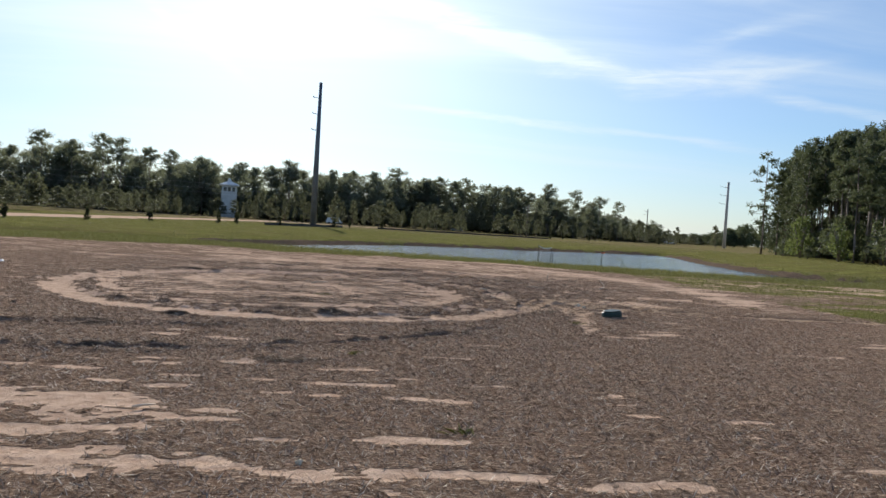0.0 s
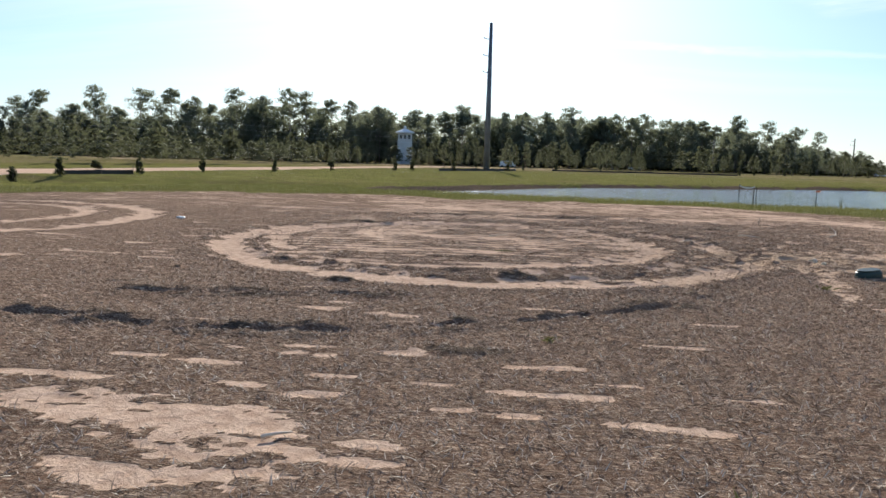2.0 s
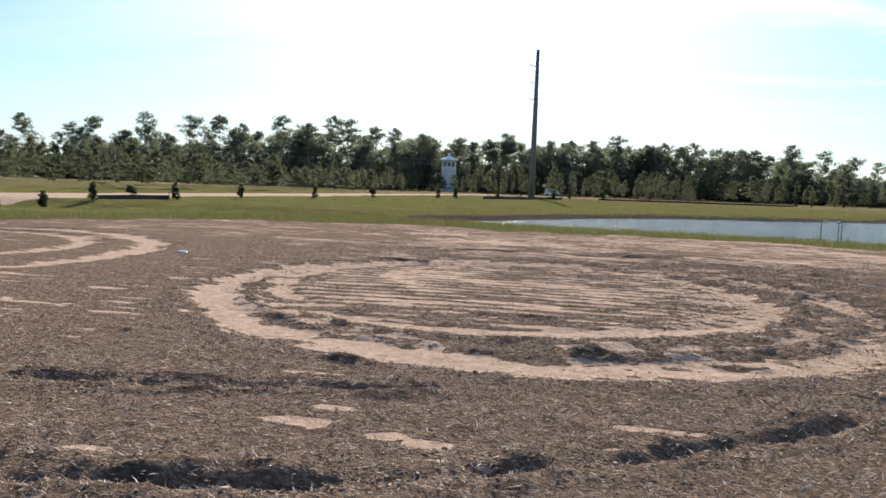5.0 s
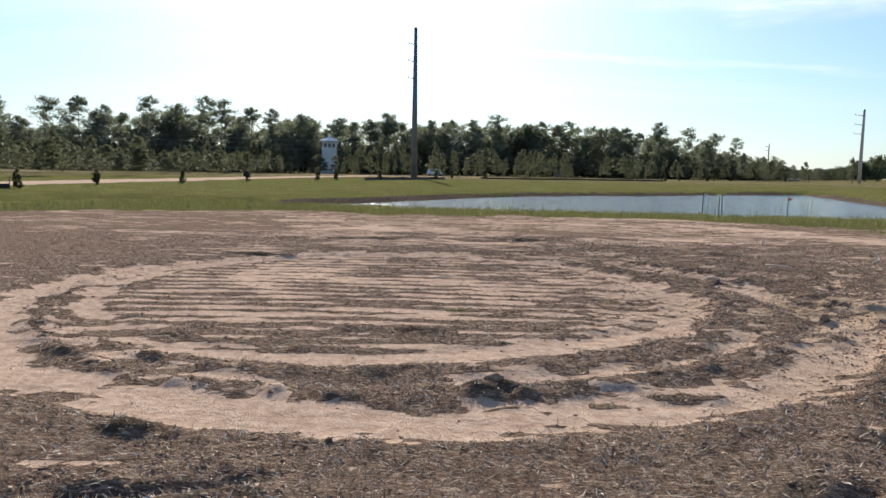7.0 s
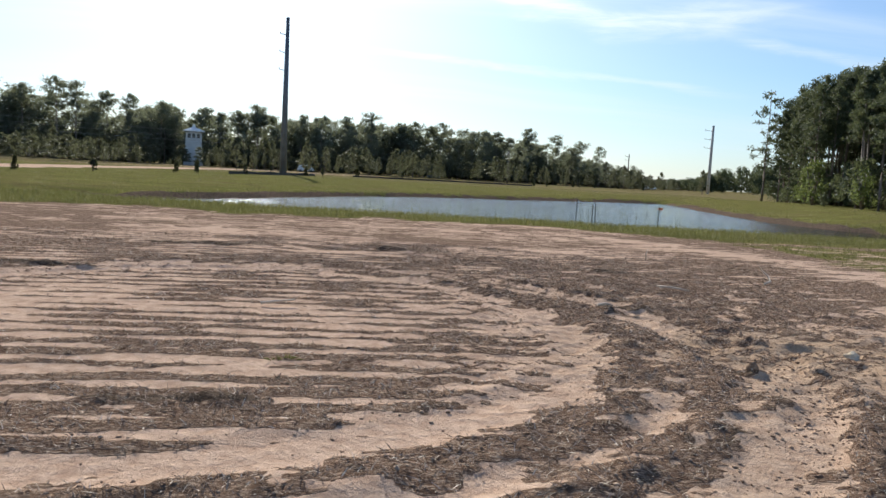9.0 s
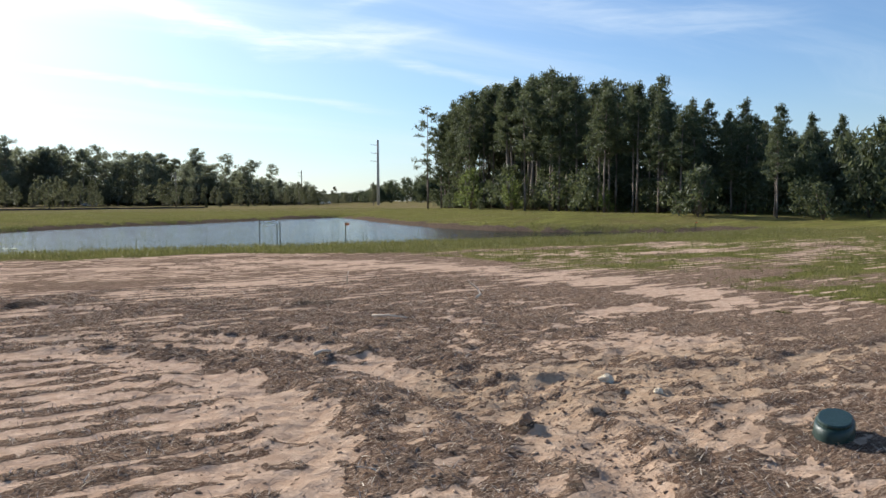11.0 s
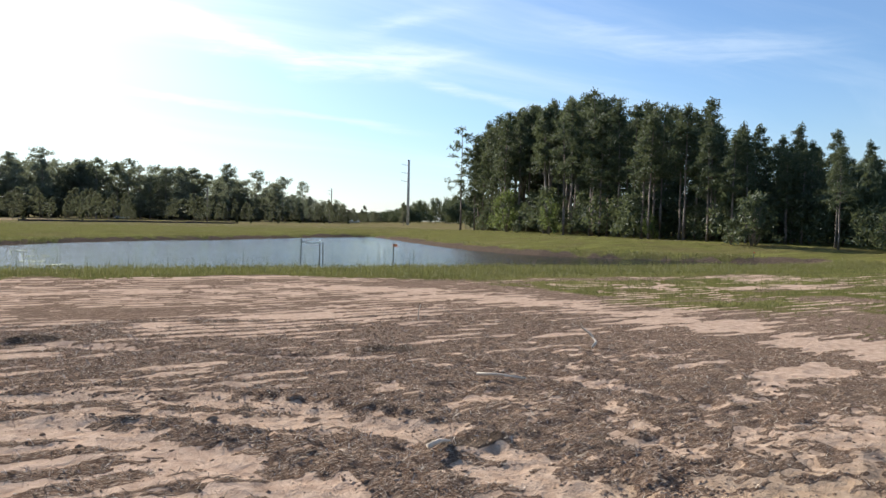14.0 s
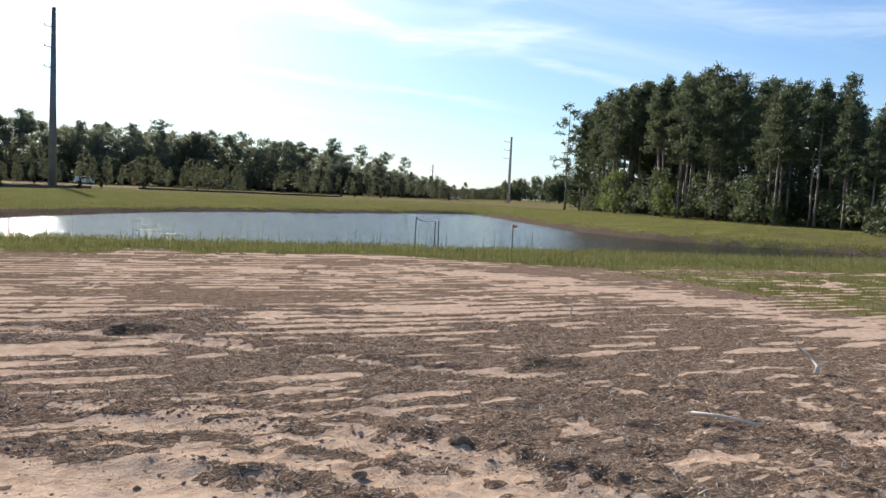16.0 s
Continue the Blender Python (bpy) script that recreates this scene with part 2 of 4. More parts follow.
M_PLASTIC = simple("green_plastic", (0.005, 0.022, 0.016), (0.011, 0.036, 0.025), 12.0, 0.45)
M_PIPE = simple("black_plastic_pipe", (0.012, 0.011, 0.010), (0.034, 0.031, 0.028), 3.0, 0.55)
M_WHITE = simple("white_paint", (0.68, 0.68, 0.66), (0.82, 0.82, 0.80), 2.0, 0.5)
M_WALLPALE = simple("pale_siding", (0.58, 0.55, 0.50), (0.70, 0.67, 0.61), 0.7, 0.75)
M_GLASS = simple("dark_glass", (0.016, 0.020, 0.024), (0.030, 0.034, 0.040), 1.0, 0.12, 0, 0)
M_RUBBER = simple("black_rubber", (0.016, 0.016, 0.016), (0.030, 0.030, 0.030), 5.0, 0.8)
M_STAKE = simple("dark_metal_stake", (0.050, 0.046, 0.042), (0.105, 0.092, 0.082), 8.0, 0.6, 0.3)
M_TWIG = simple("bleached_twig", (0.56, 0.45, 0.34), (0.76, 0.64, 0.51), 20.0, 0.8, spec=0.15)
M_ORANGE = simple("orange_ribbon", (0.70, 0.13, 0.03), (0.80, 0.20, 0.06), 20.0, 0.6)
M_LILY = leaf_material("lily_pads", (0.10, 0.17, 0.03), (0.20, 0.26, 0.07), None, 0.2)

# ---- shape helpers ----
rng = np.random.default_rng(7)


def fast_mesh(name, verts, faces, mat, smooth=False):
    """A mesh from numpy arrays of corners and of equal-sided faces."""
    me = bpy.data.meshes.new(name)
    k = faces.shape[1]
    me.vertices.add(len(verts))
    me.vertices.foreach_set("co", np.ascontiguousarray(verts, dtype=np.float32).ravel())
    me.loops.add(faces.size)
    me.loops.foreach_set("vertex_index", np.ascontiguousarray(faces, dtype=np.int32).ravel())
    me.polygons.add(len(faces))
    me.polygons.foreach_set("loop_start", np.arange(0, faces.size, k, dtype=np.int32))
    me.polygons.foreach_set("loop_total", np.full(len(faces), k, dtype=np.int32))
    me.materials.append(mat)
    if smooth:
        me.polygons.foreach_set("use_smooth", np.ones(len(faces), dtype=bool))
    me.update(calc_edges=True)
    return me


def from_bm(name, bm, mat, smooth=False):
    me = bpy.data.meshes.new(name)
    bm.to_mesh(me)
    bm.free()
    me.materials.append(mat)
    if smooth:
        me.polygons.foreach_set("use_smooth", [True] * len(me.polygons))
    return me


def part(name, bm, mat, parent, label="", smooth=False):
    """Links a bmesh (or a mesh) as one mesh object under a thing or a part."""
    me = from_bm(name, bm, mat, smooth) if isinstance(bm, bmesh.types.BMesh) else bm
    ob = new(name, me)
    ob.parent = parent
    if label:
        ob["label"] = label
    return ob


def tube(bm, points, radii, sides=8, cap=True):
    """A round bar through points with a radius at each."""
    rings = []
    for i, p in enumerate(points):
        p = Vector(p)
        a = Vector(points[max(0, i - 1)])
        c = Vector(points[min(len(points) - 1, i + 1)])
        q = (c - a).to_track_quat("Z", "Y")
        rings.append([bm.verts.new(p + q @ Vector((radii[i] * math.cos(2 * math.pi * k / sides), radii[i] * math.sin(2 * math.pi * k / sides), 0))) for k in range(sides)])
    for r0, r1 in zip(rings, rings[1:]):
        for k in range(sides):
            bm.faces.new((r0[k], r0[(k + 1) % sides], r1[(k + 1) % sides], r1[k]))
    if cap:
        bm.faces.new(list(reversed(rings[0])))
        bm.faces.new(rings[-1])
    return bm


def box(bm, cx, cy, cz, sx, sy, sz, bevel=0.0):
    made = bmesh.ops.create_cube(bm, size=1.0, matrix=Matrix.LocRotScale((cx, cy, cz), None, (sx, sy, sz)))
    if bevel:
        edges = {e for v in made["verts"] for e in v.link_edges}
        bmesh.ops.bevel(bm, geom=list(edges), offset=bevel, segments=2, affect="EDGES")
    return bm


def vnoise(x, y, seed=0):
    """Smooth value noise in 0..1 on arrays."""
    xi, yi = np.floor(x).astype(np.int64), np.floor(y).astype(np.int64)
    fx, fy = x - xi, y - yi
    fx, fy = fx * fx * (3 - 2 * fx), fy * fy * (3 - 2 * fy)

    def cell(a, c):
        h = (a * 374761393 + c * 668265263 + seed * 1442695041) & 0x7FFFFFFF
        h = ((h ^ (h >> 13)) * 1274126177) & 0x7FFFFFFF
        return ((h ^ (h >> 16)) & 0xFFFF) / 65535.0

    return (cell(xi, yi) * (1 - fx) + cell(xi + 1, yi) * fx) * (1 - fy) + (cell(xi, yi + 1) * (1 - fx) + cell(xi + 1, yi + 1) * fx) * fy


def fbm(x, y, seed=0, octaves=4):
    total, amp, norm = 0.0, 1.0, 0.0
    for k in range(octaves):
        total = total + amp * vnoise(x * 2 ** k, y * 2 ** k, seed + 17 * k)
        norm += amp
        amp *= 0.55
    return total / norm


def smooth01(v, lo, hi):
    t = np.clip((v - lo) / (hi - lo), 0, 1)
    return t * t * (3 - 2 * t)


def near_line(x, y, pts):
    """Distance to a polyline, and how far along it (0..1)."""
    best, along = np.full(x.shape, 1e9), np.zeros(x.shape)
    for i, ((ax, ay), (bx, by)) in enumerate(zip(pts, pts[1:])):
        dx, dy = bx - ax, by - ay
        t = np.clip(((x - ax) * dx + (y - ay) * dy) / (dx * dx + dy * dy), 0, 1)
        d = np.hypot(x - ax - t * dx, y - ay - t * dy)
        along = np.where(d < best, (i + t) / (len(pts) - 1), along)
        best = np.minimum(best, d)
    return best, along


def in_polygon(x, y, pts):
    inside = np.zeros(x.shape, dtype=bool)
    for (ax, ay), (bx, by) in zip(pts, pts[1:] + pts[:1]):
        cross = ((ay > y) != (by > y)) & (x < (bx - ax) * (y - ay) / (by - ay + 1e-12) + ax)
        inside ^= cross
    return inside


# ---- the lie of the land ----
WATER_Z = -0.70
POND = [(-12.5, 48.5), (-9.2, 53.0), (-5.0, 61.5), (-2.2, 67.0), (2.5, 74.0), (8.0, 79.0), (16.5, 83.5), (24.0, 90.0), (31.0, 95.5), (38.0, 99.0), (36.0, 89.0), (33.0, 78.0), (31.0, 68.0), (29.4, 60.0), (29.5, 53.0), (32.0, 48.0), (37.0, 43.5), (40.0, 39.0),
        (36.0, 35.0), (27.0, 34.0), (18.0, 34.6), (10.0, 36.3), (0.0, 37.2), (-8.0, 38.5), (-12.0, 43.5)]
DITCH = [(-40.0, 30.0), (-28.0, 36.5), (-19.0, 42.5), (-11.5, 46.5)]
TURF_X = [-60, -19.5, -17.5, -13.5, -8.0, 0.0, 5.0, 8.5, 10.5, 18.0, 30.0, 60.0]
TURF_Y = [8.0, 19.0, 24.0, 28.6, 29.6, 29.8, 29.2, 27.8, 27.4, 26.6, 24.5, 14.0]
RINGS = [(-1.65, 14.10, 4.26, 0.33), (-2.02, 14.62, 3.38, 0.22), (-14.4, 15.2, 5.0, 0.34), (-14.4, 15.6, 3.4, 0.28), (-1.75, 14.40, 3.82, 0.10)]
RUT_A = [(-6.6, 7.0), (-5.02, 7.04), (-4.37, 6.97), (-3.82, 6.93), (-3.4, 6.8), (-3.0, 6.91), (-2.42, 7.02), (-2.03, 7.16), (-1.62, 7.33), (-1.13, 7.6), (-0.44, 8.02), (0.02, 8.37), (0.55, 8.76), (1.13, 9.36), (1.9, 10.6)]
RUT_B = [(-5.0, 8.23), (-4.38, 8.3), (-3.95, 8.38), (-3.38, 8.48), (-2.93, 8.74), (-2.34, 8.79), (-1.77, 9.03)]
TRACK_R = [(0.8, 10.2), (1.8, 11.4), (2.5, 12.3), (2.7, 13.2), (3.0, 14.3), (3.6, 15.4), (4.0, 17.0)]
TRACK_S = [(2.2, 14.6), (3.0, 14.0), (3.8, 13.75), (4.7, 13.5), (5.7, 13.35), (8.0, 13.3), (12.0, 13.6)]
TRACK_T = [(-1.0, 18.6), (0.6, 18.3), (1.9, 17.1), (2.9, 15.2), (3.4, 13.4), (3.3, 11.5), (2.9, 9.5)]
TRACK_U = [(-1.6, 21.6), (-0.4, 21.2), (1.05, 20.2), (2.0, 19.4), (3.0, 18.8), (3.56, 18.2), (4.1, 17.6), (4.6, 16.6), (4.8, 15.4)]
PALE = [(4.6, 27.0), (6.4, 25.2), (7.4, 23.8), (8.2, 22.2), (8.5, 20.8), (8.6, 19.3), (8.75, 18.3), (8.7, 17.2), (8.6, 15.5)]
ROAD = [(-36.0, 0.0), (-36.5, 30.0), (-37.0, 60.0), (-35.0, 100.0), (-32.0, 140.0), (-28.0, 190.0)]
# bare places: x, y, half length, half width
START_STRIPS = [(-2.45, 4.85, 0.75, 0.24), (-1.85, 4.55, 0.45, 0.20), (-3.15, 5.05, 0.50, 0.16), (-2.1, 4.15, 0.60, 0.14), (-1.95, 4.75, 0.35, 0.10), (-1.16, 4.47, 0.22, 0.08), (-2.6, 3.60, 1.2, 0.22), (-1.3, 3.52, 0.75, 0.14), (-0.25, 3.46, 0.55, 0.13), (0.6, 3.50, 0.40, 0.09), (1.35, 3.42, 0.45, 0.08),
                (0.13, 4.13, 0.42, 0.08), (-0.7, 4.05, 0.18, 0.05), (-1.19, 4.67, 0.22, 0.08), (2.83, 5.01, 0.26, 0.06), (2.05, 5.05, 0.20, 0.05), (3.4, 3.9, 0.4, 0.05)]
DASHES = [(-3.5, 5.42, 0.48, 0.06), (-3.26, 5.97, 0.22, 0.06), (-2.66, 5.92, 0.28, 0.06), (-2.26, 5.49, 0.20, 0.06), (-1.78, 5.40, 0.24, 0.08), (-1.79, 5.80, 0.20, 0.05), (-0.88, 5.31, 0.17, 0.05), (-0.53, 5.29, 0.18, 0.05), (-0.22, 5.70, 0.50, 0.07), (-0.32, 6.33, 0.36, 0.08),
          (0.36, 5.25, 0.36, 0.08), (-1.3, 6.6, 0.14, 0.05), (-1.1, 5.77, 0.16, 0.04), (-2.2, 6.50, 0.24, 0.05), (-2.2, 6.33, 0.13, 0.06), (-1.96, 6.27, 0.11, 0.06), (-1.48, 6.48, 0.26, 0.07), (0.67, 7.22, 0.28, 0.06), (0.1, 6.0, 0.2, 0.04), (0.9, 5.9, 0.25, 0.04)]
FAR_DASHES = [(-2.57, 7.95, 0.24, 0.11), (-2.45, 8.28, 0.16, 0.06), (-1.96, 7.86, 0.13, 0.07), (-1.70, 7.79, 0.14, 0.08), (-0.43, 8.46, 0.30, 0.05), (1.06, 8.17, 0.30, 0.06), (-3.41, 7.18, 0.17, 0.06), (-0.65, 9.0, 0.25, 0.05), (-7.0, 12.15, 0.3, 0.12), (-7.0, 10.9, 0.5, 0.12), (-8.1, 10.2, 0.5, 0.12),
              (5.7, 8.7, 0.4, 0.08), (-6.6, 13.4, 0.5, 0.12)]
NORTH_BARE = [(6.7, 16.5, 0.8, 0.26), (7.3, 16.8, 0.6, 0.14), (6.0, 19.4, 0.4, 0.12), (5.0, 21.0, 0.5, 0.12), (4.5, 23.2, 0.7, 0.22), (6.1, 24.0, 0.9, 0.3), (16.2, 23.4, 2.2, 0.6), (13.0, 24.6, 1.4, 0.4), (-1.0, 20.5, 1.8, 0.6), (-3.0, 23.5, 2.2, 0.8), (3.2, 22.5, 1.6, 0.5), (-8.0, 21.5, 1.7, 0.5), (1.0, 26.5, 2.6, 0.5)]
LUMPS = [(-0.98, 6.66, 0.42, 0.15), (-4.05, 6.88, 0.45, 0.14), (-2.95, 6.93, 0.16, 0.10), (-0.84, 10.42, 0.25, 0.12), (-1.72, 12.2, 0.7, 0.09), (0.05, 21.2, 0.5, 0.2), (3.4, 19.2, 0.4, 0.22), (2.42, 15.95, 0.35, 0.22), (-2.8, 9.5, 0.3, 0.09), (-4.6, 17.7, 0.8, 0.14), (-3.4, 20.8, 1.0, 0.2), (0.37, 10.45, 0.3, 0.13), (2.45, 13.2, 0.2, 0.12)]


def land(x, y):
    """Height, and the shares of sand, turf, mud and yellow sand, at arrays of places."""
    d_pond, _ = near_line(x, y, POND + POND[:1])
    wet = in_polygon(x, y, POND)
    sd = np.where(wet, -d_pond, d_pond)
    sd = sd + (fbm(x * 0.5, y * 0.5, 3) - 0.5) * 1.6
    near_side = smooth01(40 - y, 0, 3) * smooth01(34 - x, 0, 6)
    step = 0.30 * smooth01(sd, 0.0, 1.1) * (1 - near_side)
    rise = np.where(near_side > 0.5, sd * 0.19, 0.012 * np.minimum(sd, 45) + 0.02 * np.minimum(sd, 8))
    east = smooth01(x, 27, 33) * smooth01(110 - y, 0, 12) * (1 - near_side)
    rise = rise + east * 0.035 * np.clip(sd, 0, 14)
    basin = WATER_Z + step + rise
    basin = np.where(sd < 0, WATER_Z + 0.28 * sd, basin)
    basin = np.maximum(basin, -2.2)
    top = 0.02 + 0.10 * smooth01(y, 60, 140) + 0.28 * east
    h = np.minimum(basin, top)
    d_ditch, _ = near_line(x, y, DITCH)
    d_ditch = d_ditch + (fbm(x * 0.6, y * 0.6, 9) - 0.5) * 1.5
    h = np.minimum(h, -0.62 + 0.13 * np.maximum(d_ditch - 2.2, 0))
    field = smooth01(h, -0.15, 0.0) * smooth01(45 - y, 0, 12)
    # rolling of the worked field
    h = h + field * ((fbm(x * 0.35, y * 0.35, 21) - 0.5) * 0.05 + (fbm(x * 1.7, y * 1.7, 22) - 0.5) * 0.020)
    h = h + (1 - field) * (fbm(x * 0.12, y * 0.12, 23) - 0.5) * 0.10 * smooth01(sd, 2, 8)

    # turf
    edge = np.interp(x, TURF_X, TURF_Y)
    wob = (fbm(x * 0.45, y * 0.45, 31) - 0.5)
    green = smooth01(y - edge + wob * 3.2, -0.9, 1.3)
    east_side = smooth01(x + wob * 4.0, 8.4, 10.8)
    green = np.maximum(green, east_side * np.clip(2.0 * fbm(x * 0.35, y * 0.9, 33) - 0.28, 0, 1))
    weedy = smooth01(fbm(x * 0.3, y * 0.3, 35), 0.60, 0.80) * 0.35 * smooth01(x, 4, 9)
    green = np.clip(np.maximum(green, weedy), 0, 1)
    # worked rows of sand and straw
    u = x + 0.05 * y
    v = y - 0.045 * x + 0.05 * np.sin(x * 0.7)
    v = v + (fbm(x * 2.6, y * 2.6, 40, 3) - 0.5) * 0.055
    frac = v / 0.31 - np.floor(v / 0.31)
    tri = 1 - np.abs(frac - 0.5) * 2
    row = 0.5 + 0.5 * np.cos(2 * math.pi * (frac - 0.5))
    lane = fbm(u * 2.1, np.floor(v / 0.31) * 3.7 + 0.5, 41, 3)
    blot = fbm(u * 1.3, v * 4.6, 42, 4)
    inner = np.hypot(x + 1.9, (y - 14.5) * 0.95)
    around = smooth01(5.6 - inner, 0, 1.2)
    dens = 0.10 + 0.40 * (fbm(x * 0.22, y * 0.30, 43, 3) - 0.5) + 0.19 * smooth01(4.0 - inner, 0, 1.0) + 0.09 * around
    dens = dens + 0.24 * smooth01(y, 19.3, 21.2) * smooth01(8 - x, 0, 3) - 0.42 * smooth01(10.0 - y, 0, 0.7) - 0.20 * smooth01(inner, 5.2, 5.8) * smooth01(16.5 - y, 0, 2)
    dens = dens - 0.24 * smooth01(-x, 5.4, 7.4)
    dens = dens - 0.26 * smooth01(x, 1.5, 4.0) * smooth01(21 - y, 0, 2.5) * smooth01(y, 11.0, 12.5)
    dens = dens - 0.10 * smooth01(x, 2.5, 5.0) * smooth01(12.5 - y, 0, 2)
    width = dens + 1.25 * (lane - 0.46) + 1.5 * (fbm(u * 0.75, v * 1.15, 45, 3) - 0.48)
    sand = smooth01(width - (1 - tri) + 0.8 * (blot - 0.5), -0.20, 0.34) * smooth01(width, 0.0, 0.2)
    nib = fbm(x * 5.0, y * 11.0, 49, 4) - 0.5
    for cx, cy, rx, ry in START_STRIPS + DASHES + FAR_DASHES:
        dx, dy = x - cx, y - cy - 0.045 * (x - cx)
        e = np.abs(dx / rx) ** 3 + (dy / ry) ** 2
        sand = np.maximum(sand, smooth01(1.0 - e + nib * (2.4 + 3.0 * (rx > 0.42)), -0.15, 0.75))
    for cx, cy, rx, ry in NORTH_BARE:
        e = ((x - cx) / rx) ** 2 + ((y - cy) / ry) ** 2
        sand = np.maximum(sand, smooth01(0.95 - e + (blot - 0.5) * 4.6 + 0.6 * (row - 0.5), -0.3, 1.0))
    side = np.exp(-(((x - 1.7) / 1.9) ** 2 + ((y - 14.6) / 3.2) ** 2))
    crumble = fbm(x * 1.5, y * 2.2, 44, 5)
    sand = np.maximum(sand, 0.72 * smooth01(side + (crumble - 0.5) * 2.6, 0.35, 1.15))
    mixed = smooth01(x, -1.0, 1.0) * smooth01(8.5 - x, 0, 3.5) * smooth01(y, 11.0, 12.5) * smooth01(20.0 - y, 0, 2.5)
    sand = np.maximum(sand, mixed * (0.10 + 0.74 * fbm(x * 0.8, y * 1.5, 46, 4)) * smooth01(fbm(x * 0.6, y * 0.9, 47, 3), 0.28, 0.62))
    d_pale, _ = near_line(x, y, PALE)
    sand = np.maximum(sand, 0.95 * smooth01(0.95 - d_pale + (blot - 0.5) * 3.4 + (row - 0.5) * 0.5, -0.2, 0.8))
    sand = sand * (1 - 0.85 * smooth01(y - edge + wob * 2, -0.4, 0.8))
    soil = np.zeros(x.shape)
    yellow = np.zeros(x.shape)
    churn = fbm(x * 3.1, y * 3.1, 51, 3)
    clotted = 0.5 * churn + 0.5 * fbm(x * 8.0, y * 8.0, 54, 3)
    dig = np.zeros(x.shape)
    bands = []
    r_out, r_in = np.hypot(x + 1.65, y - 14.10), np.hypot(x + 2.02, y - 14.75)
    sand = sand * (1 - 0.62 * smooth01(4.4 - r_out, 0, 0.15) * smooth01(r_in, 3.3, 3.45))
    sand = sand * (1 - 0.55 * smooth01(r_out, 4.5, 4.7) * smooth01(5.6 - r_out, 0, 0.5) * smooth01(13 - y, 0, 2))
    for k, (cx, cy, r, w) in enumerate(RINGS):
        ang = np.arctan2(y - cy, x - cx)
        rr = np.hypot(x - cx, y - cy) + (fbm(x * 0.8, y * 0.8, 60 + k, 3) - 0.5) * 0.22
        off = rr - r
        broken = 0.84 + 0.16 * smooth01(fbm(ang * 2.2 + 9, ang * 0 + k, 70 + k, 2), 0.22, 0.48)
        if k == 0:                                  # thinner on the far side
            broken = broken * (0.76 + 0.24 * smooth01(-np.sin(ang) + 0.25 * np.abs(np.cos(ang)), -0.75, -0.1))
        if k == 4:                                  # only its southern half shows
            broken = broken * smooth01(-np.sin(ang), 0.1, 0.6)
        band = smooth01(w - np.abs(off) + (churn - 0.5) * 0.55 + (blot - 0.5) * 0.45, -0.05, 0.16) * broken
        sand = sand * (1 - 0.55 * smooth01(0.34 - np.abs(off - w - 0.2), 0, 0.2) * (k not in (1, 4)))
        bands.append(band)
        dig = dig - 0.020 * smooth01(w - np.abs(off), -0.10, 0.12) * broken
        berm = np.exp(-((off - w - 0.16) / 0.13) ** 2) + 0.5 * np.exp(-((off + w + 0.1) / 0.10) ** 2)
        dig = dig + 0.032 * berm * smooth01(clotted, 0.34, 0.70) * broken
        soil = np.maximum(soil, 0.6 * berm * smooth01(churn, 0.40, 0.62))
    for band in bands:
        sand = np.maximum(sand, band)
    for pts, w, deep, sandy, yel in ((RUT_A, 0.06, 0.075, 0.30, 0), (RUT_B, 0.05, 0.045, 0.0, 0), (TRACK_R, 0.24, 0.016, 0.46, 0.3), (TRACK_S, 0.24, 0.026, 0.85, 0.9), (TRACK_T, 0.22, 0.016, 0.58, 0.25), (TRACK_U, 0.15, 0.026, 0.66, 0.1)):
        d, along = near_line(x, y, pts)
        d = d + (fbm(x * 1.3, y * 1.3, 80, 3) - 0.5) * (0.22 if sandy > 0.4 else 0.10) + (clotted - 0.5) * 0.16
        fade = smooth01(along, 0.0, 0.06) * smooth01(1 - along, 0.0, 0.06)
        gate = fade * (smooth01(fbm(x * 2.6, y * 2.6, 81, 3), 0.34, 0.54) * 0.85 + 0.15 if sandy < 0.4 else 0.45 + 0.55 * smooth01(fbm(x * 1.7, y * 1.7, 81, 3), 0.34, 0.58))
        trough = smooth01(w - d, -0.06, 0.10) * gate
        dig = dig - deep * trough
        berm = np.exp(-((d - w - 0.13) / 0.11) ** 2) * gate
        dig = dig + (0.042 if sandy < 0.4 else 0.018) * berm * smooth01(clotted, 0.30, 0.72)
        sand = np.maximum(sand * (1 - 0.8 * berm), trough * sandy)
        soil = np.maximum(soil, np.maximum((1 - 0.5 * sandy) * berm * smooth01(churn, 0.35, 0.6), trough * (1 - sandy) * 0.9))
        yellow = np.maximum(yellow, yel * smooth01(1.6 - d, 0, 1.2) * fade)
    churned = np.exp(-(((x - 3.4) / 2.1) ** 2 + ((y - 13.6) / 1.7) ** 2))
    sand = np.maximum(sand, 0.55 * smooth01(churned + (churn - 0.5) * 1.1, 0.25, 0.95))
    dig = dig + churned * (fbm(x * 5.5, y * 5.5, 52, 4) - 0.5) * 0.045
    yellow = np.maximum(yellow, 0.8 * churned)
    for cx, cy, rx, ry in LUMPS:
        e = np.exp(-(((x - cx) / rx) ** 2 + ((y - cy) / ry) ** 2))
        dig = dig + smooth01(e, 0.15, 0.6) * (0.045 * smooth01(clotted, 0.30, 0.75) - 0.01)
        soil = np.maximum(soil, 0.9 * smooth01(e + (churn - 0.5) * 0.6, 0.35, 0.6))
        sand = sand * (1 - 0.8 * smooth01(e, 0.3, 0.6))
    h = h + dig * field
    h = h + mixed * (fbm(x * 5.0, y * 5.0, 48, 4) - 0.5) * 0.075
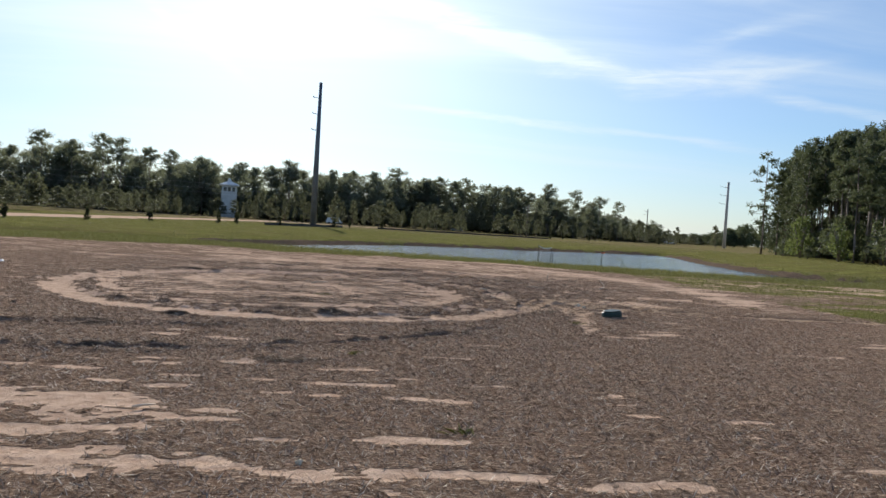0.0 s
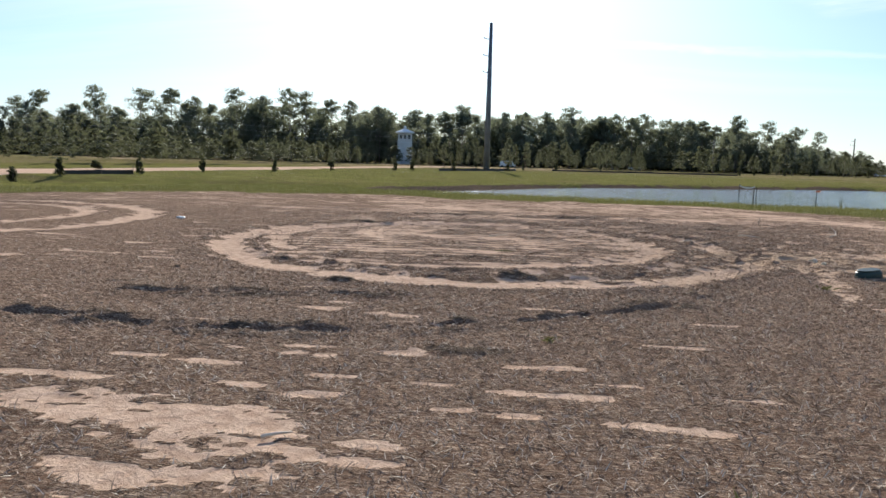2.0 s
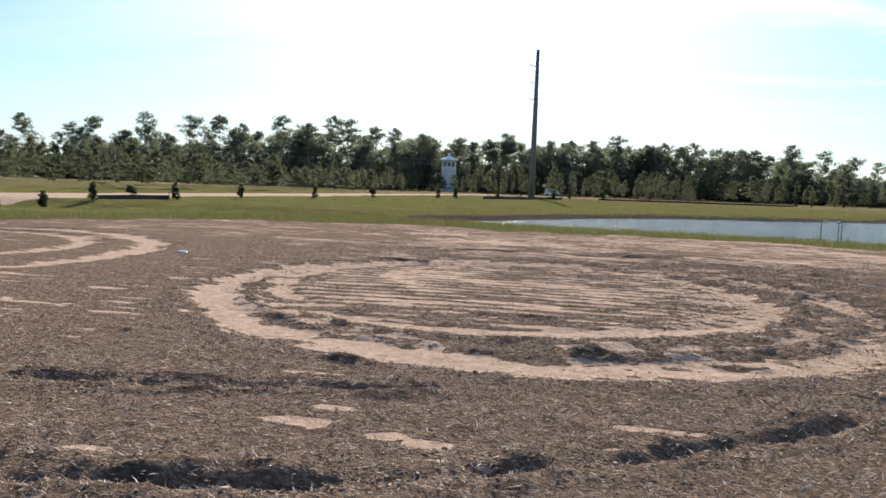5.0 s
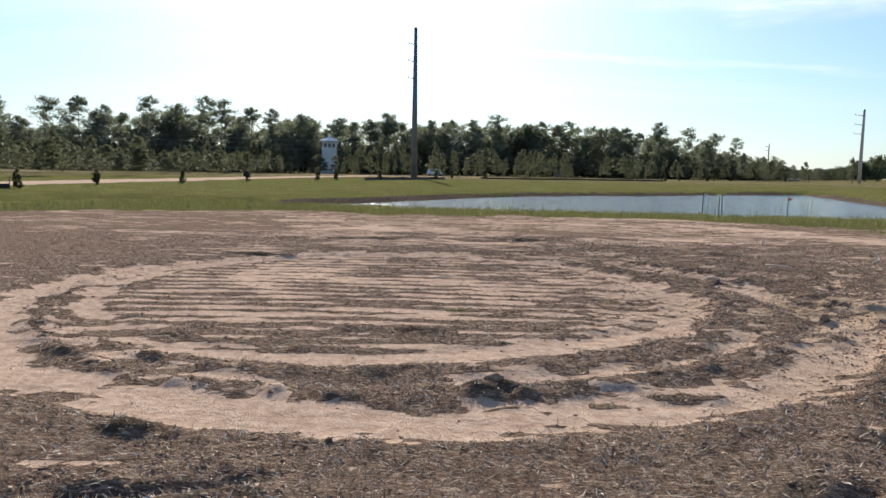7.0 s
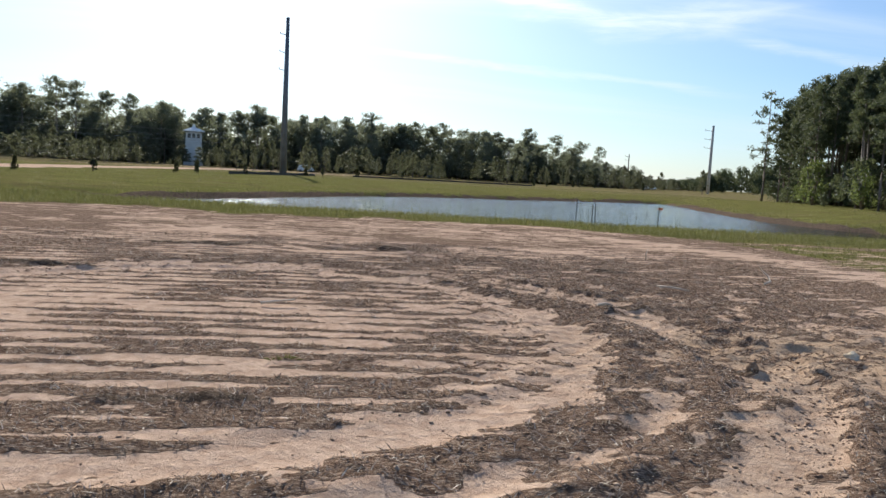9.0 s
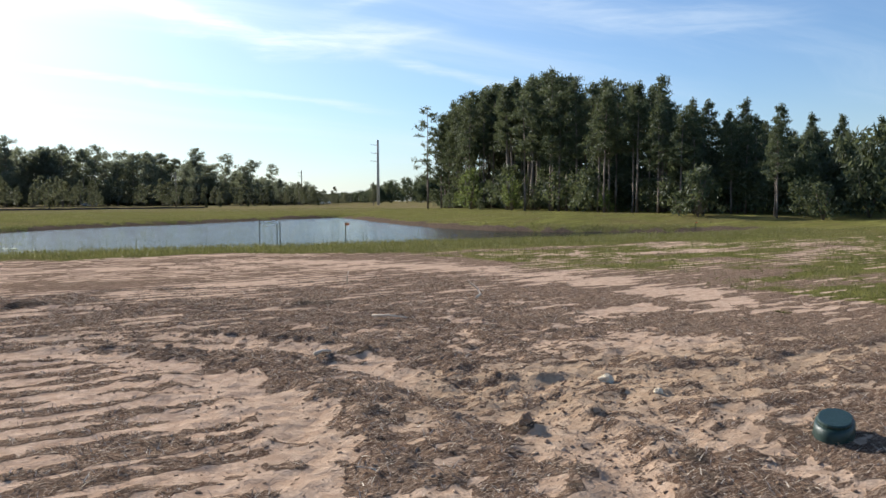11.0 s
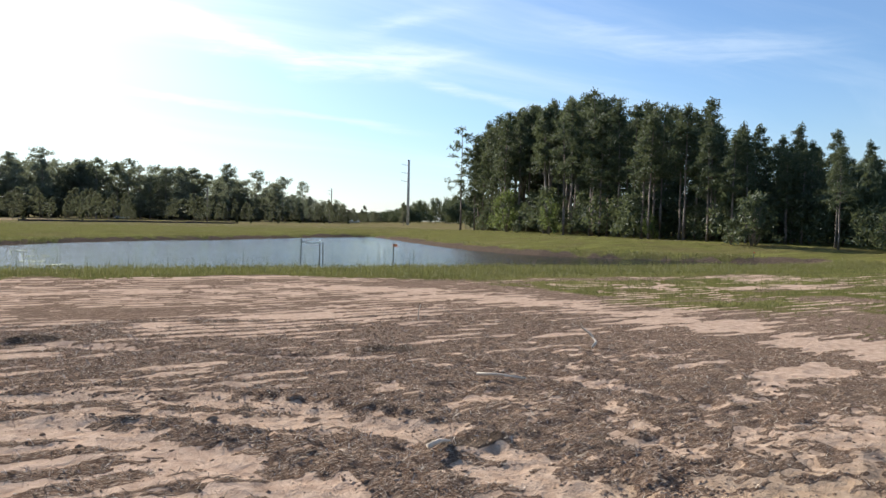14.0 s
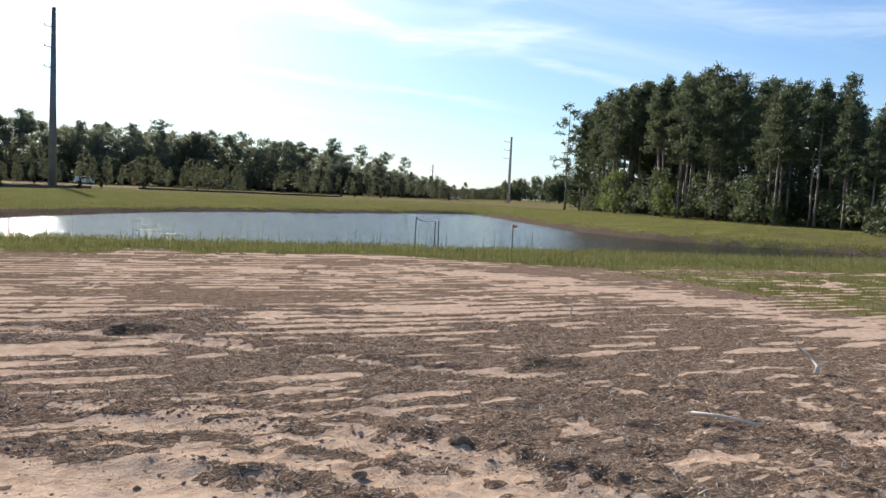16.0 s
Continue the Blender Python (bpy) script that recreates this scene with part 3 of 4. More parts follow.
    # ragged edges, and a thatch of straw that stands a little above the bare sand
    rag = 0.6 * fbm(x * 4.5, y * 14.0, 91, 4) + 0.4 * fbm(x * 13.0, y * 17.0, 92, 3)
    sand = np.where(y < 40, smooth01(sand + (rag - 0.5) * 1.5, 0.35, 0.56), sand)
    h = h + field * (1 - sand) * (0.002 + 0.022 * fbm(x * 7.0, y * 7.0, 90, 4)) + field * sand * 0.016 * fbm(x * 4.0, y * 6.0, 93, 4)
    sand = sand * smooth01(h, -0.25, -0.05)
    # muddy margins
    mud = np.maximum(smooth01(1.15 - np.abs(sd - 0.35) + (fbm(x * 0.9, y * 0.9, 94) - 0.5) * 1.2, 0, 0.6) * (1 - near_side) * np.clip(1.7 * fbm(x * 0.16, y * 0.16, 95) - 0.15, 0, 1), smooth01(3.4 - d_ditch, 0, 0.8) * 0.85)
    mud = np.maximum(mud, smooth01(-sd, -0.2, 0.3))
    mud = np.maximum(mud, soil * 0.74 * field)
    # sandy road and bare ground beyond the bank
    d_road, _ = near_line(x, y, ROAD)
    road = smooth01(4.6 - d_road + (fbm(x * 0.25, y * 0.25, 97) - 0.5) * 3.0, 0, 1.2)
    sand = np.maximum(sand, road * 0.95)
    bare = smooth01(y, 128, 150) * smooth01(-x, -40, 0) * smooth01(fbm(x * 0.05, y * 0.05, 98), 0.45, 0.62) * 0.5
    scrub = smooth01(y + 10 * (fbm(x * 0.06, y * 0.06, 99) - 0.5), 104, 124) + smooth01(-x, 44, 60) * smooth01(y, 0, 20)
    green = green * (1 - 0.45 * np.clip(scrub, 0, 1))
    sand = np.maximum(sand, bare)
    return h, np.clip(sand, 0, 1), green, np.clip(mud, 0, 1), np.clip(yellow, 0, 1)


def axis(core_a, core_b, step, lo, hi, growth):
    vals = list(np.arange(core_a, core_b + 1e-6, step))
    s = step
    while vals[-1] < hi:
        s *= growth
        vals.append(vals[-1] + s)
    s = step
    while vals[0] > lo:
        s *= growth
        vals.insert(0, vals[0] - s)
    return np.array(vals)


GRID = {}


def build_ground():
    gx = axis(-6.5, 7.5, 0.036, -3500, 3500, 1.03)
    gy = axis(2.6, 20.0, 0.034, -1500, 4500, 1.018)
    x, y = np.meshgrid(gx, gy)
    cuts = range(0, x.size, 30000)
    h, sand, green, mud, yellow = (np.concatenate(a) for a in zip(*(land(x.ravel()[i:i + 30000], y.ravel()[i:i + 30000]) for i in cuts)))
    verts = np.stack([x.ravel(), y.ravel(), h], 1)
    nx, ny = len(gx), len(gy)
    i = (np.arange(ny - 1)[:, None] * nx + np.arange(nx - 1)[None, :]).ravel()
    faces = np.stack([i, i + 1, i + nx + 1, i + nx], 1)
    GRID.update(x=gx, y=gy, vals=[a.reshape(ny, nx) for a in (h, sand, green, mud, yellow)])
    me = fast_mesh("ground", verts, faces, M_GROUND, True)
    for name, vals in (("sand", sand), ("green", green), ("mud", mud), ("yellow", yellow)):
        at = me.attributes.new(name, "FLOAT", "POINT")
        at.data.foreach_set("value", vals.astype(np.float32))
    return tagged(new("ground", me), "bare sandy field with dead straw, tyre rings and grassy banks", "ground", kind="structure")


ground = build_ground()


def lie(x, y):
    """Height and cover read off the finished ground."""
    gx, gy = GRID["x"], GRID["y"]
    i = np.clip(np.searchsorted(gx, x) - 1, 0, len(gx) - 2)
    j = np.clip(np.searchsorted(gy, y) - 1, 0, len(gy) - 2)
    fx, fy = (x - gx[i]) / (gx[i + 1] - gx[i]), (y - gy[j]) / (gy[j + 1] - gy[j])
    return [(a[j, i] * (1 - fx) + a[j, i + 1] * fx) * (1 - fy) + (a[j + 1, i] * (1 - fx) + a[j + 1, i + 1] * fx) * fy for a in GRID["vals"]]


def zed(x, y):
    return float(lie(np.array([float(x)]), np.array([float(y)]))[0][0])


def build_water():
    bm = bmesh.new()
    vs = [bm.verts.new((x, y, WATER_Z)) for x, y in [(-16, 41), (-16, 56), (-3, 72), (10, 84), (36, 104), (46, 104), (40, 60), (46, 42), (44, 32), (18, 32.5), (-8, 35)]]
    bm.faces.new(vs)
    return tagged(new("water", from_bm("water", bm, M_WATER)), "rippled blue pond water reflecting the sky", "pond", kind="structure")


build_water()

# ---- trees ----


def clump(verts, faces, c, r, count, size, flat=0.7, wide=0.30):
    """Small needle or leaf tufts scattered in a rough ball."""
    p = rng.normal(size=(count, 3))
    p /= np.linalg.norm(p, axis=1)[:, None] + 1e-9
    p *= (rng.random(count) ** 0.75)[:, None] * r * 1.25
    p[:, 2] *= flat
    p += np.array(c)
    a = rng.normal(size=(count, 3))
    a[:, 2] += 0.5
    a /= np.linalg.norm(a, axis=1)[:, None]
    b = np.cross(a, rng.normal(size=(count, 3)))
    b /= np.linalg.norm(b, axis=1)[:, None] + 1e-9
    s = (size * (0.6 + 0.8 * rng.random(count)))[:, None]
    quad = np.stack([p - a * s, p + b * s * wide, p + a * s, p - b * s * wide], 1)
    base = sum(len(v) for v in verts)
    verts.append(quad.reshape(-1, 3))
    faces.append(base + np.arange(count * 4).reshape(-1, 4))


def pine_meshes(seed, height, crown_from, spread, leaves, mat, tuft, slim=False, lean=0.02, per=26, ball=0.28):
    """Trunk with limbs, and a crown of many small tufts, as two meshes."""
    r = random.Random(seed)
    bm = bmesh.new()
    pts, rad = [], []
    bend = (r.uniform(-lean, lean), r.uniform(-lean, lean))
    base_r = height * 0.0105
    for k in range(9):
        t = k / 8
        pts.append((bend[0] * height * t * t + r.uniform(-0.05, 0.05), bend[1] * height * t * t + r.uniform(-0.05, 0.05), height * 0.97 * t - (0.15 if k == 0 else 0)))
        rad.append(base_r * (1.25 - 0.25 * min(1, t * 8)) * (1 - 0.82 * t))
    tube(bm, pts, rad, 7)
    verts, faces = [], []
    for k in range(leaves):
        t = crown_from + (1 - crown_from) * (k + r.random()) / leaves
        ang = r.uniform(0, 2 * math.pi)
        rel = (t - crown_from) / (1 - crown_from)
        shape = (1 - rel) ** 0.62 * 0.90 + 0.14 if slim else math.sqrt(max(0.05, 1 - ((rel - 0.50) / 0.58) ** 2))
        reach = spread * shape * r.uniform(0.30, 1.0) ** 0.8 * (1.25 if k % 7 == 0 else 1.0)
        z0 = height * t * 0.95
        j = min(7, int(t * 8))
        ox, oy = pts[j][0], pts[j][1]
        tip = (ox + math.cos(ang) * reach, oy + math.sin(ang) * reach, z0 + reach * r.uniform(0.05, 0.4))
        if reach > spread * 0.25:
            tube(bm, [(ox, oy, z0), ((ox + tip[0]) / 2, (oy + tip[1]) / 2, z0 + (tip[2] - z0) * 0.35), tip], [base_r * 0.28 * (1.1 - t), base_r * 0.2 * (1.1 - t), base_r * 0.07], 4, False)
        clump(verts, faces, tip, spread * ball * r.uniform(0.7, 1.3), per, tuft * 1.1, 0.62, 0.20)
        if r.random() < 0.6:
            mid = tuple((a + c) / 2 for a, c in zip((ox, oy, z0), tip))
            clump(verts, faces, mid, spread * 0.20, per // 2, tuft * 1.1, 0.6, 0.20)
    for k in range(4):                               # dead stubs below the crown
        t = r.uniform(crown_from * 0.45, crown_from)
        ang = r.uniform(0, 2 * math.pi)
        tube(bm, [(pts[int(t * 8)][0], pts[int(t * 8)][1], height * t), (math.cos(ang) * spread * 0.35, math.sin(ang) * spread * 0.35, height * t + 0.2)], [base_r * 0.16, base_r * 0.04], 4, False)
    clump(verts, faces, (pts[-1][0], pts[-1][1], height * 0.97), spread * 0.22, per, tuft, 1.0)
    return from_bm("trunk", bm, M_BARK, True), fast_mesh("crown", np.concatenate(verts), np.concatenate(faces), mat)


def bush_mesh(seed, height, spread, count, mat, tuft):
    r = random.Random(seed)
    verts, faces = [], []
    for k in range(count):
        a, d, t = r.uniform(0, 2 * math.pi), r.random() ** 0.6, r.random()
        wide = spread * (1 - 0.55 * t)
        clump(verts, faces, (math.cos(a) * d * wide, math.sin(a) * d * wide, 0.12 * height + t * height * 0.86), spread * 0.32, 26, tuft, 0.9)
    bm = bmesh.new()
    for k in range(5):
        a = r.uniform(0, 2 * math.pi)
        tube(bm, [(0, 0, -0.1), (math.cos(a) * spread * 0.3, math.sin(a) * spread * 0.3, height * 0.5), (math.cos(a) * spread * 0.5, math.sin(a) * spread * 0.5, height * 0.85)], [height * 0.02, height * 0.013, height * 0.004], 5)
    return from_bm("stem", bm, M_BARK, True), fast_mesh("foliage", np.concatenate(verts), np.concatenate(faces), mat)


def plant_thing(name, names, meshes, m, label, category, group):
    e = new(name)
    e.matrix_basis = m
    for nm, me in zip(names, meshes):
        part(nm, me, None, e)
    return tagged(e, label, category, group)


def stand(x, y, s=1.0, sz=None, turn=None, sink=0.05):
    turn = rng.uniform(0, 360) if turn is None else turn
    return Matrix.LocRotScale((x, y, zed(x, y) - sink), Euler((0, 0, radians(turn))), (s, s, sz or s))


TREE_PARTS, BUSH_PARTS = ("trunk", "crown"), ("stem", "foliage")
# crowns of both far kinds carry haze painted into their green
FAR_KINDS = [pine_meshes(100 + k, 20.0, c, sp, 22, M_PINE_HAZE, 0.36, per=64, ball=0.36) for k, (c, sp) in enumerate(((0.72, 3.2), (0.66, 3.4), (0.78, 3.0), (0.60, 3.1), (0.70, 3.8), (0.80, 2.6)))]
FAR_FULL = [pine_meshes(140 + k, 20.0, c, sp, 36, M_PINE_HAZE, 0.46, per=50, ball=0.38) for k, (c, sp) in enumerate(((0.30, 4.4), (0.24, 5.0), (0.36, 4.0)))]
NEAR_KINDS = [pine_meshes(200 + k, 16.0, c, sp, n, M_PINE, 0.20, slim=s, per=58, ball=0.27) for k, (c, sp, n, s) in enumerate(((0.40, 2.1, 56, True), (0.50, 2.0, 46, True), (0.26, 2.1, 66, True), (0.22, 2.0, 70, True), (0.54, 2.1, 40, False), (0.34, 1.8, 60, True)))]
SLIM_PINE = [pine_meshes(230, 16.0, 0.30, 2.2, 34, M_PINE, 0.30, per=24)]
BROAD_KINDS = [bush_mesh(300 + k, 5.0, 1.7, 46, M_BROAD, 0.19) for k in range(3)]
DARK_BUSH = [bush_mesh(320 + k, 3.4, 1.6, 34, M_PINE, 0.20) for k in range(3)]
SAPLING = [pine_meshes(340 + k, 5.0, 0.18, 1.1, 26, M_BRUSH, 0.19, slim=True, per=26) for k in range(4)]
BRUSH_KINDS = [bush_mesh(360 + k, 4.0, 2.6, 36, M_BRUSH, 0.42) for k in range(4)]
SHRUB_KINDS = [bush_mesh(380 + k, 1.8, 0.55, 26, M_SHRUB, 0.16) for k in range(4)]

# skyline pines of the far wood: x, y, height
SKYLINE = [(-171, 193, 19.0), (-161, 201, 17.3), (-156, 205, 19.5), (-144, 214, 22.0), (-133, 221, 21.8), (-125, 226, 22.6), (-119, 229, 20.1), (-107, 235, 23.6), (-99, 238, 21.3), (-91, 242, 24.5), (-86, 243, 23.5), (-78, 246, 21.3), (-72, 248, 21.0), (-63, 254, 19.2), (-52, 262, 19.3),
           (-42, 266, 19.4), (-37, 268, 21.7), (-14, 287, 20.9), (-7, 288, 21.0), (3, 288, 23.1), (19, 287, 20.5), (29, 286, 20.9), (41, 285, 18.2), (50, 283, 18.7), (62, 281, 20.5), (71, 278, 18.5), (80, 276, 16.4), (87, 274, 15.1)]
FAR_LABEL = "tall far pine with bare trunk and rounded dark crown"
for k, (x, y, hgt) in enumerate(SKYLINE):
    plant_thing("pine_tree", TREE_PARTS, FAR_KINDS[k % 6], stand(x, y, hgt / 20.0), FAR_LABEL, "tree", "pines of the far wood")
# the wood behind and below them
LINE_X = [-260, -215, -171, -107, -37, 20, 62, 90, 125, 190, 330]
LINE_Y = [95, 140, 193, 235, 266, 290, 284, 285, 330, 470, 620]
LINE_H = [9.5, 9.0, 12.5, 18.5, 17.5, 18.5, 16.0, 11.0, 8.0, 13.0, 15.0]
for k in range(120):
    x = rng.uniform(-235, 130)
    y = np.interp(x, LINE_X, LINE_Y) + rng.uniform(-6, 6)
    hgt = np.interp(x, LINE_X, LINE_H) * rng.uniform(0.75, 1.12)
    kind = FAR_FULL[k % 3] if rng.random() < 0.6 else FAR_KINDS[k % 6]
    plant_thing("pine_tree", TREE_PARTS, kind, stand(x, y, hgt / 20.0, hgt / 20.0), "far pine with a dense crown, grey-green with painted haze", "tree", "pines of the far wood")


def scatter_stuff(name, kinds, places, label, category):
    """Many small plants as one object."""
    verts, faces, base = [], [], 0
    for x, y, s, sz in places:
        me = kinds[int(rng.integers(len(kinds)))][1]
        v = np.empty(len(me.vertices) * 3, dtype=np.float32)
        me.vertices.foreach_get("co", v)
        v = v.reshape(-1, 3)
        f = np.empty(len(me.polygons) * 4, dtype=np.int32)
        me.loops.foreach_get("vertex_index", f)
        a = rng.uniform(0, 2 * math.pi)
        c, sn = math.cos(a), math.sin(a)
        w = np.stack([(v[:, 0] * c - v[:, 1] * sn) * s + x, (v[:, 0] * sn + v[:, 1] * c) * s + y, v[:, 2] * sz + zed(x, y)], 1)
        verts.append(w)
        faces.append(f.reshape(-1, 4) + base)
        base += len(w)
    mat = kinds[0][1].materials[0]
    return tagged(new(name, fast_mesh(name, np.concatenate(verts), np.concatenate(faces), mat)), label, category, kind="stuff")


deep = []
for k in range(250):
    x = rng.uniform(-250, 125)
    y = np.interp(x, LINE_X, LINE_Y) + rng.uniform(6, 30)
    hgt = np.interp(x, LINE_X, LINE_H) * rng.uniform(0.75, 1.10)
    deep.append((x, y, hgt / 20.0 * 1.2, hgt / 20.0))
back = []
for k in range(300):
    x = rng.uniform(-270, 150)
    y = np.interp(x, LINE_X, LINE_Y) + rng.uniform(10, 34)
    back.append((x, y, rng.uniform(1.8, 2.8), np.interp(x, LINE_X, LINE_H) * rng.uniform(0.09, 0.14)))
scatter_stuff("wood_backing", BRUSH_KINDS, back, "grey-green thicket within the far wood", "thicket")
scatter_stuff("far_wood", FAR_FULL, deep, "dense pine wood far behind the pond, grey-green with painted haze", "wood")
under = []
for k in range(520):
    x = rng.uniform(-250, 190)
    y = np.interp(x, LINE_X, LINE_Y) - rng.uniform(-4, 40)
    under.append((x, y, rng.uniform(1.3, 2.6), rng.uniform(0.9, 2.0) * np.interp(x, [-30, 60, 120], [1.0, 0.9, 0.5])))
thicket = []
for k in range(180):
    az, dist = rng.uniform(20.5, 37), 440 + rng.uniform(-8, 40)
    hgt = np.interp(az, [20.5, 25, 27, 31, 37], [3.5, 7.0, 12.0, 15.5, 16.0]) * rng.uniform(0.75, 1.1)
    thicket.append((dist * math.sin(radians(az)), 10 + dist * math.cos(radians(az)), rng.uniform(2.0, 3.2), hgt / 3.4))
scatter_stuff("distant_thicket", DARK_BUSH, thicket, "dark distant pine wood on the skyline", "wood")
for k in range(260):
    y = rng.uniform(-5, 215)
    under.append((np.interp(y, [-5, 60, 140, 215], [-47, -49, -52, -58]) - rng.random() ** 1.5 * 60, y, rng.uniform(1.0, 2.0), rng.uniform(0.5, 1.15)))
under = [(x, y, s, sz * (0.6 if abs(x + 0.217 * (y - 5)) < 6 and y < 250 else 1.0)) for x, y, s, sz in under]
scatter_stuff("undergrowth", SAPLING, under, "grey-green young pines in front of the far wood", "undergrowth")
# thin young pines on the rough ground before the wood
for k in range(110):
    x = rng.uniform(-95, 95)
    y = np.interp(x, LINE_X, LINE_Y) - rng.uniform(40, 105)
    s = rng.uniform(0.55, 1.35)
    if abs(x + 0.217 * (y - 5)) < 7:
        s *= 0.4
    plant_thing("young_pine", TREE_PARTS, SAPLING[k % 4], stand(x, y, s * 0.9, s), "thin young pine on rough grass", "tree", "young pines")
# dark clipped shrubs in a row along the bank
SHRUBS = [(-30.3, 29.8), (-30.4, 35.0), (-30.8, 38.6), (-30.7, 42.5), (-31.0, 46.6), (-29.8, 49.8), (-29.2, 58.0), (-27.0, 68.0), (-25.0, 79.0), (-21.9, 97.0), (-20.2, 100.0), (-16.0, 110.0), (-13.5, 117.0), (-9.2, 127.0), (-7.1, 138.0), (-1.2, 152.0), (8.0, 158.0), (37.6, 168.0), (41.0, 170.0), (52.9, 190.0), (55.0, 191.0), (63.4, 205.0), (72.0, 210.0), (80.0, 212.0), (88.0, 216.0)]
for k, (x, y) in enumerate(SHRUBS):
    plant_thing("shrub", BUSH_PARTS, SHRUB_KINDS[k % 4], stand(x, y, rng.uniform(0.5, 0.75), rng.uniform(0.36, 0.55) + y * 0.003), "small dark upright shrub on the grassy bank", "shrub", "shrubs along the bank")

# the near wood beside the pond: x, y, height of its tops
WOOD = [(60.0, 113.7, 16.9), (62.5, 108.0, 15.9), (57.0, 97.0, 15.6), (54.5, 84.0, 14.9), (53.5, 78.0, 15.3), (51.5, 72.0, 15.6), (51.0, 67.5, 13.6), (51.0, 62.0, 12.6), (52.5, 57.7, 12.8), (55.0, 56.5, 10.6), (57.0, 56.0, 10.6), (58.0, 53.0, 10.4), (61.0, 51.5, 10.0), (63.0, 49.5, 9.0), (65.0, 48.0, 8.9), (67.0, 45.5, 8.6)]
WOOD += [(61.5, 112.0, 14.0), (63.5, 113.0, 15.0), (60.5, 108.0, 12.5), (59.5, 103.0, 14.0), (58.5, 100.0, 13.0)]
WOOD_LABEL = "tall dark green pine at the edge of the wood"
for k, (x, y, hgt) in enumerate(WOOD):
    kind = SLIM_PINE[0] if k == 0 else NEAR_KINDS[(k % 2) * 4 if k < 9 else 2 + k % 2]
    plant_thing("pine_tree", TREE_PARTS, kind, stand(x, y, hgt / 16.0), WOOD_LABEL, "tree", "pines of the near wood")
EDGE_X = [43.0, 43.5, 44.0, 44.5, 47.0, 58.0, 63.0]
EDGE_Y = [20.0, 35.0, 50.0, 62.0, 78.0, 108.0, 122.0]
for k in range(190):
    y = rng.uniform(22, 118)
    x = np.interp(y, EDGE_Y, EDGE_X) + 3.0 + rng.random() ** 1.3 * 26
    rngd = math.hypot(x, y - 10.6)
    az = math.degrees(math.atan2(x, y - 10.6))
    cap = np.interp(az, [27, 31, 35, 39, 43, 47, 50, 54, 58, 64, 75], [7.0, 7.4, 8.8, 9.4, 9.0, 8.6, 7.0, 6.3, 5.0, 4.2, 4.4])
    hgt = rngd * math.tan(radians(cap)) * rng.uniform(0.80, 1.02) + 1.45
    kind = NEAR_KINDS[(0, 1, 4)[k % 3] if x - np.interp(y, EDGE_Y, EDGE_X) < 11 else k % 6]
    plant_thing("pine_tree", TREE_PARTS, kind, stand(x, y, max(hgt, 6) / 16.0 * 1.08, hgt / 16.0), "dark pine inside the dense wood", "tree", "pines of the near wood")
for k in range(36):
    y = rng.uniform(22, 116)
    x = np.interp(y, EDGE_Y, EDGE_X) + rng.uniform(0.8, 4) + (k % 2) * rng.uniform(2, 16)
    s = rng.uniform(0.4, 1.05)
    light = rng.random() < 0.5 and y > 50 and k % 2 == 0
    plant_thing("broadleaf_shrub" if light else "pine_shrub", BUSH_PARTS, BROAD_KINDS[k % 3] if light else DARK_BUSH[k % 3], stand(x, y, s), "leafy light green sapling at the wood's edge" if light else "dark evergreen bush under the pines", "bush", "bushes at the wood's edge")

shade = []
for k in range(230):
    y = rng.uniform(18, 122)
    shade.append((np.interp(y, EDGE_Y, EDGE_X) + 3 + rng.random() * 26, y, rng.uniform(0.9, 1.5), rng.uniform(0.8, 1.7)))
scatter_stuff("wood_understory", DARK_BUSH, shade, "dark undergrowth inside the near pine wood", "undergrowth")

# ---- poles, tower, vehicles ----


def utility_pole(x, y, height, r0, r1, mat, arms, label, name="utility_pole", side=-1):
    e = new(name)
    e.location = (x, y, zed(x, y) - 0.2)
    bm = bmesh.new()
    tube(bm, [(0, 0, 0), (0, 0, height * 0.5), (0, 0, height)], [r0, (r0 + r1) / 2, r1], 14)
    part("shaft", bm, mat, e, smooth=True)
    bm = bmesh.new()
    tube(bm, [(0, 0, height), (0, 0, height + 0.25)], [r1 * 1.15, r1 * 0.8], 12)
    part("cap", bm, M_STEEL, e)
    for z, n in arms:
        bm = bmesh.new()
        tube(bm, [(0, 0, z), (side * n * 0.6, 0, z + 0.12), (side * n, 0, z + 0.2)], [0.09, 0.07, 0.05], 6)
        arm = part("arm", bm, M_STEEL, e)
        bm = bmesh.new()
        tube(bm, [(side * n, 0, z + 0.2), (side * n, 0, z + 0.28), (side * n, 0, z + 0.36), (side * n, 0, z + 0.5)], [0.05, 0.12, 0.06, 0.09], 8)
        part("insulator", bm, M_CONCRETE, arm)
    return tagged(e, label, "utility pole")


utility_pole(-14.9, 148.3, 28.3, 0.66, 0.30, M_STEEL, ((25.4, 1.3), (22.2, 1.3), (19.0, 1.3)), "tall tapered dark steel power pole on the bank")
utility_pole(113.0, 239.5, 22.2, 0.55, 0.36, M_CONCRETE, ((20.6, 2.6), (17.8, 2.6), (15.0, 2.6)), "pale concrete power pole with three side arms")
utility_pole(103.0, 287.0, 13.4, 0.26, 0.18, M_WOODPOLE, ((12.6, 1.4), (11.2, 1.4)), "weathered wooden power pole on rough ground")
utility_pole(-168.0, 157.0, 14.2, 0.30, 0.20, M_WOODPOLE, ((13.4, 1.2), (12.0, 1.2), (10.6, 1.2)), "weathered wooden power pole by the far wood")
utility_pole(40.0, 210.0, 9.0, 0.22, 0.15, M_WOODPOLE, ((8.4, 0.9),), "short wooden pole among young pines")


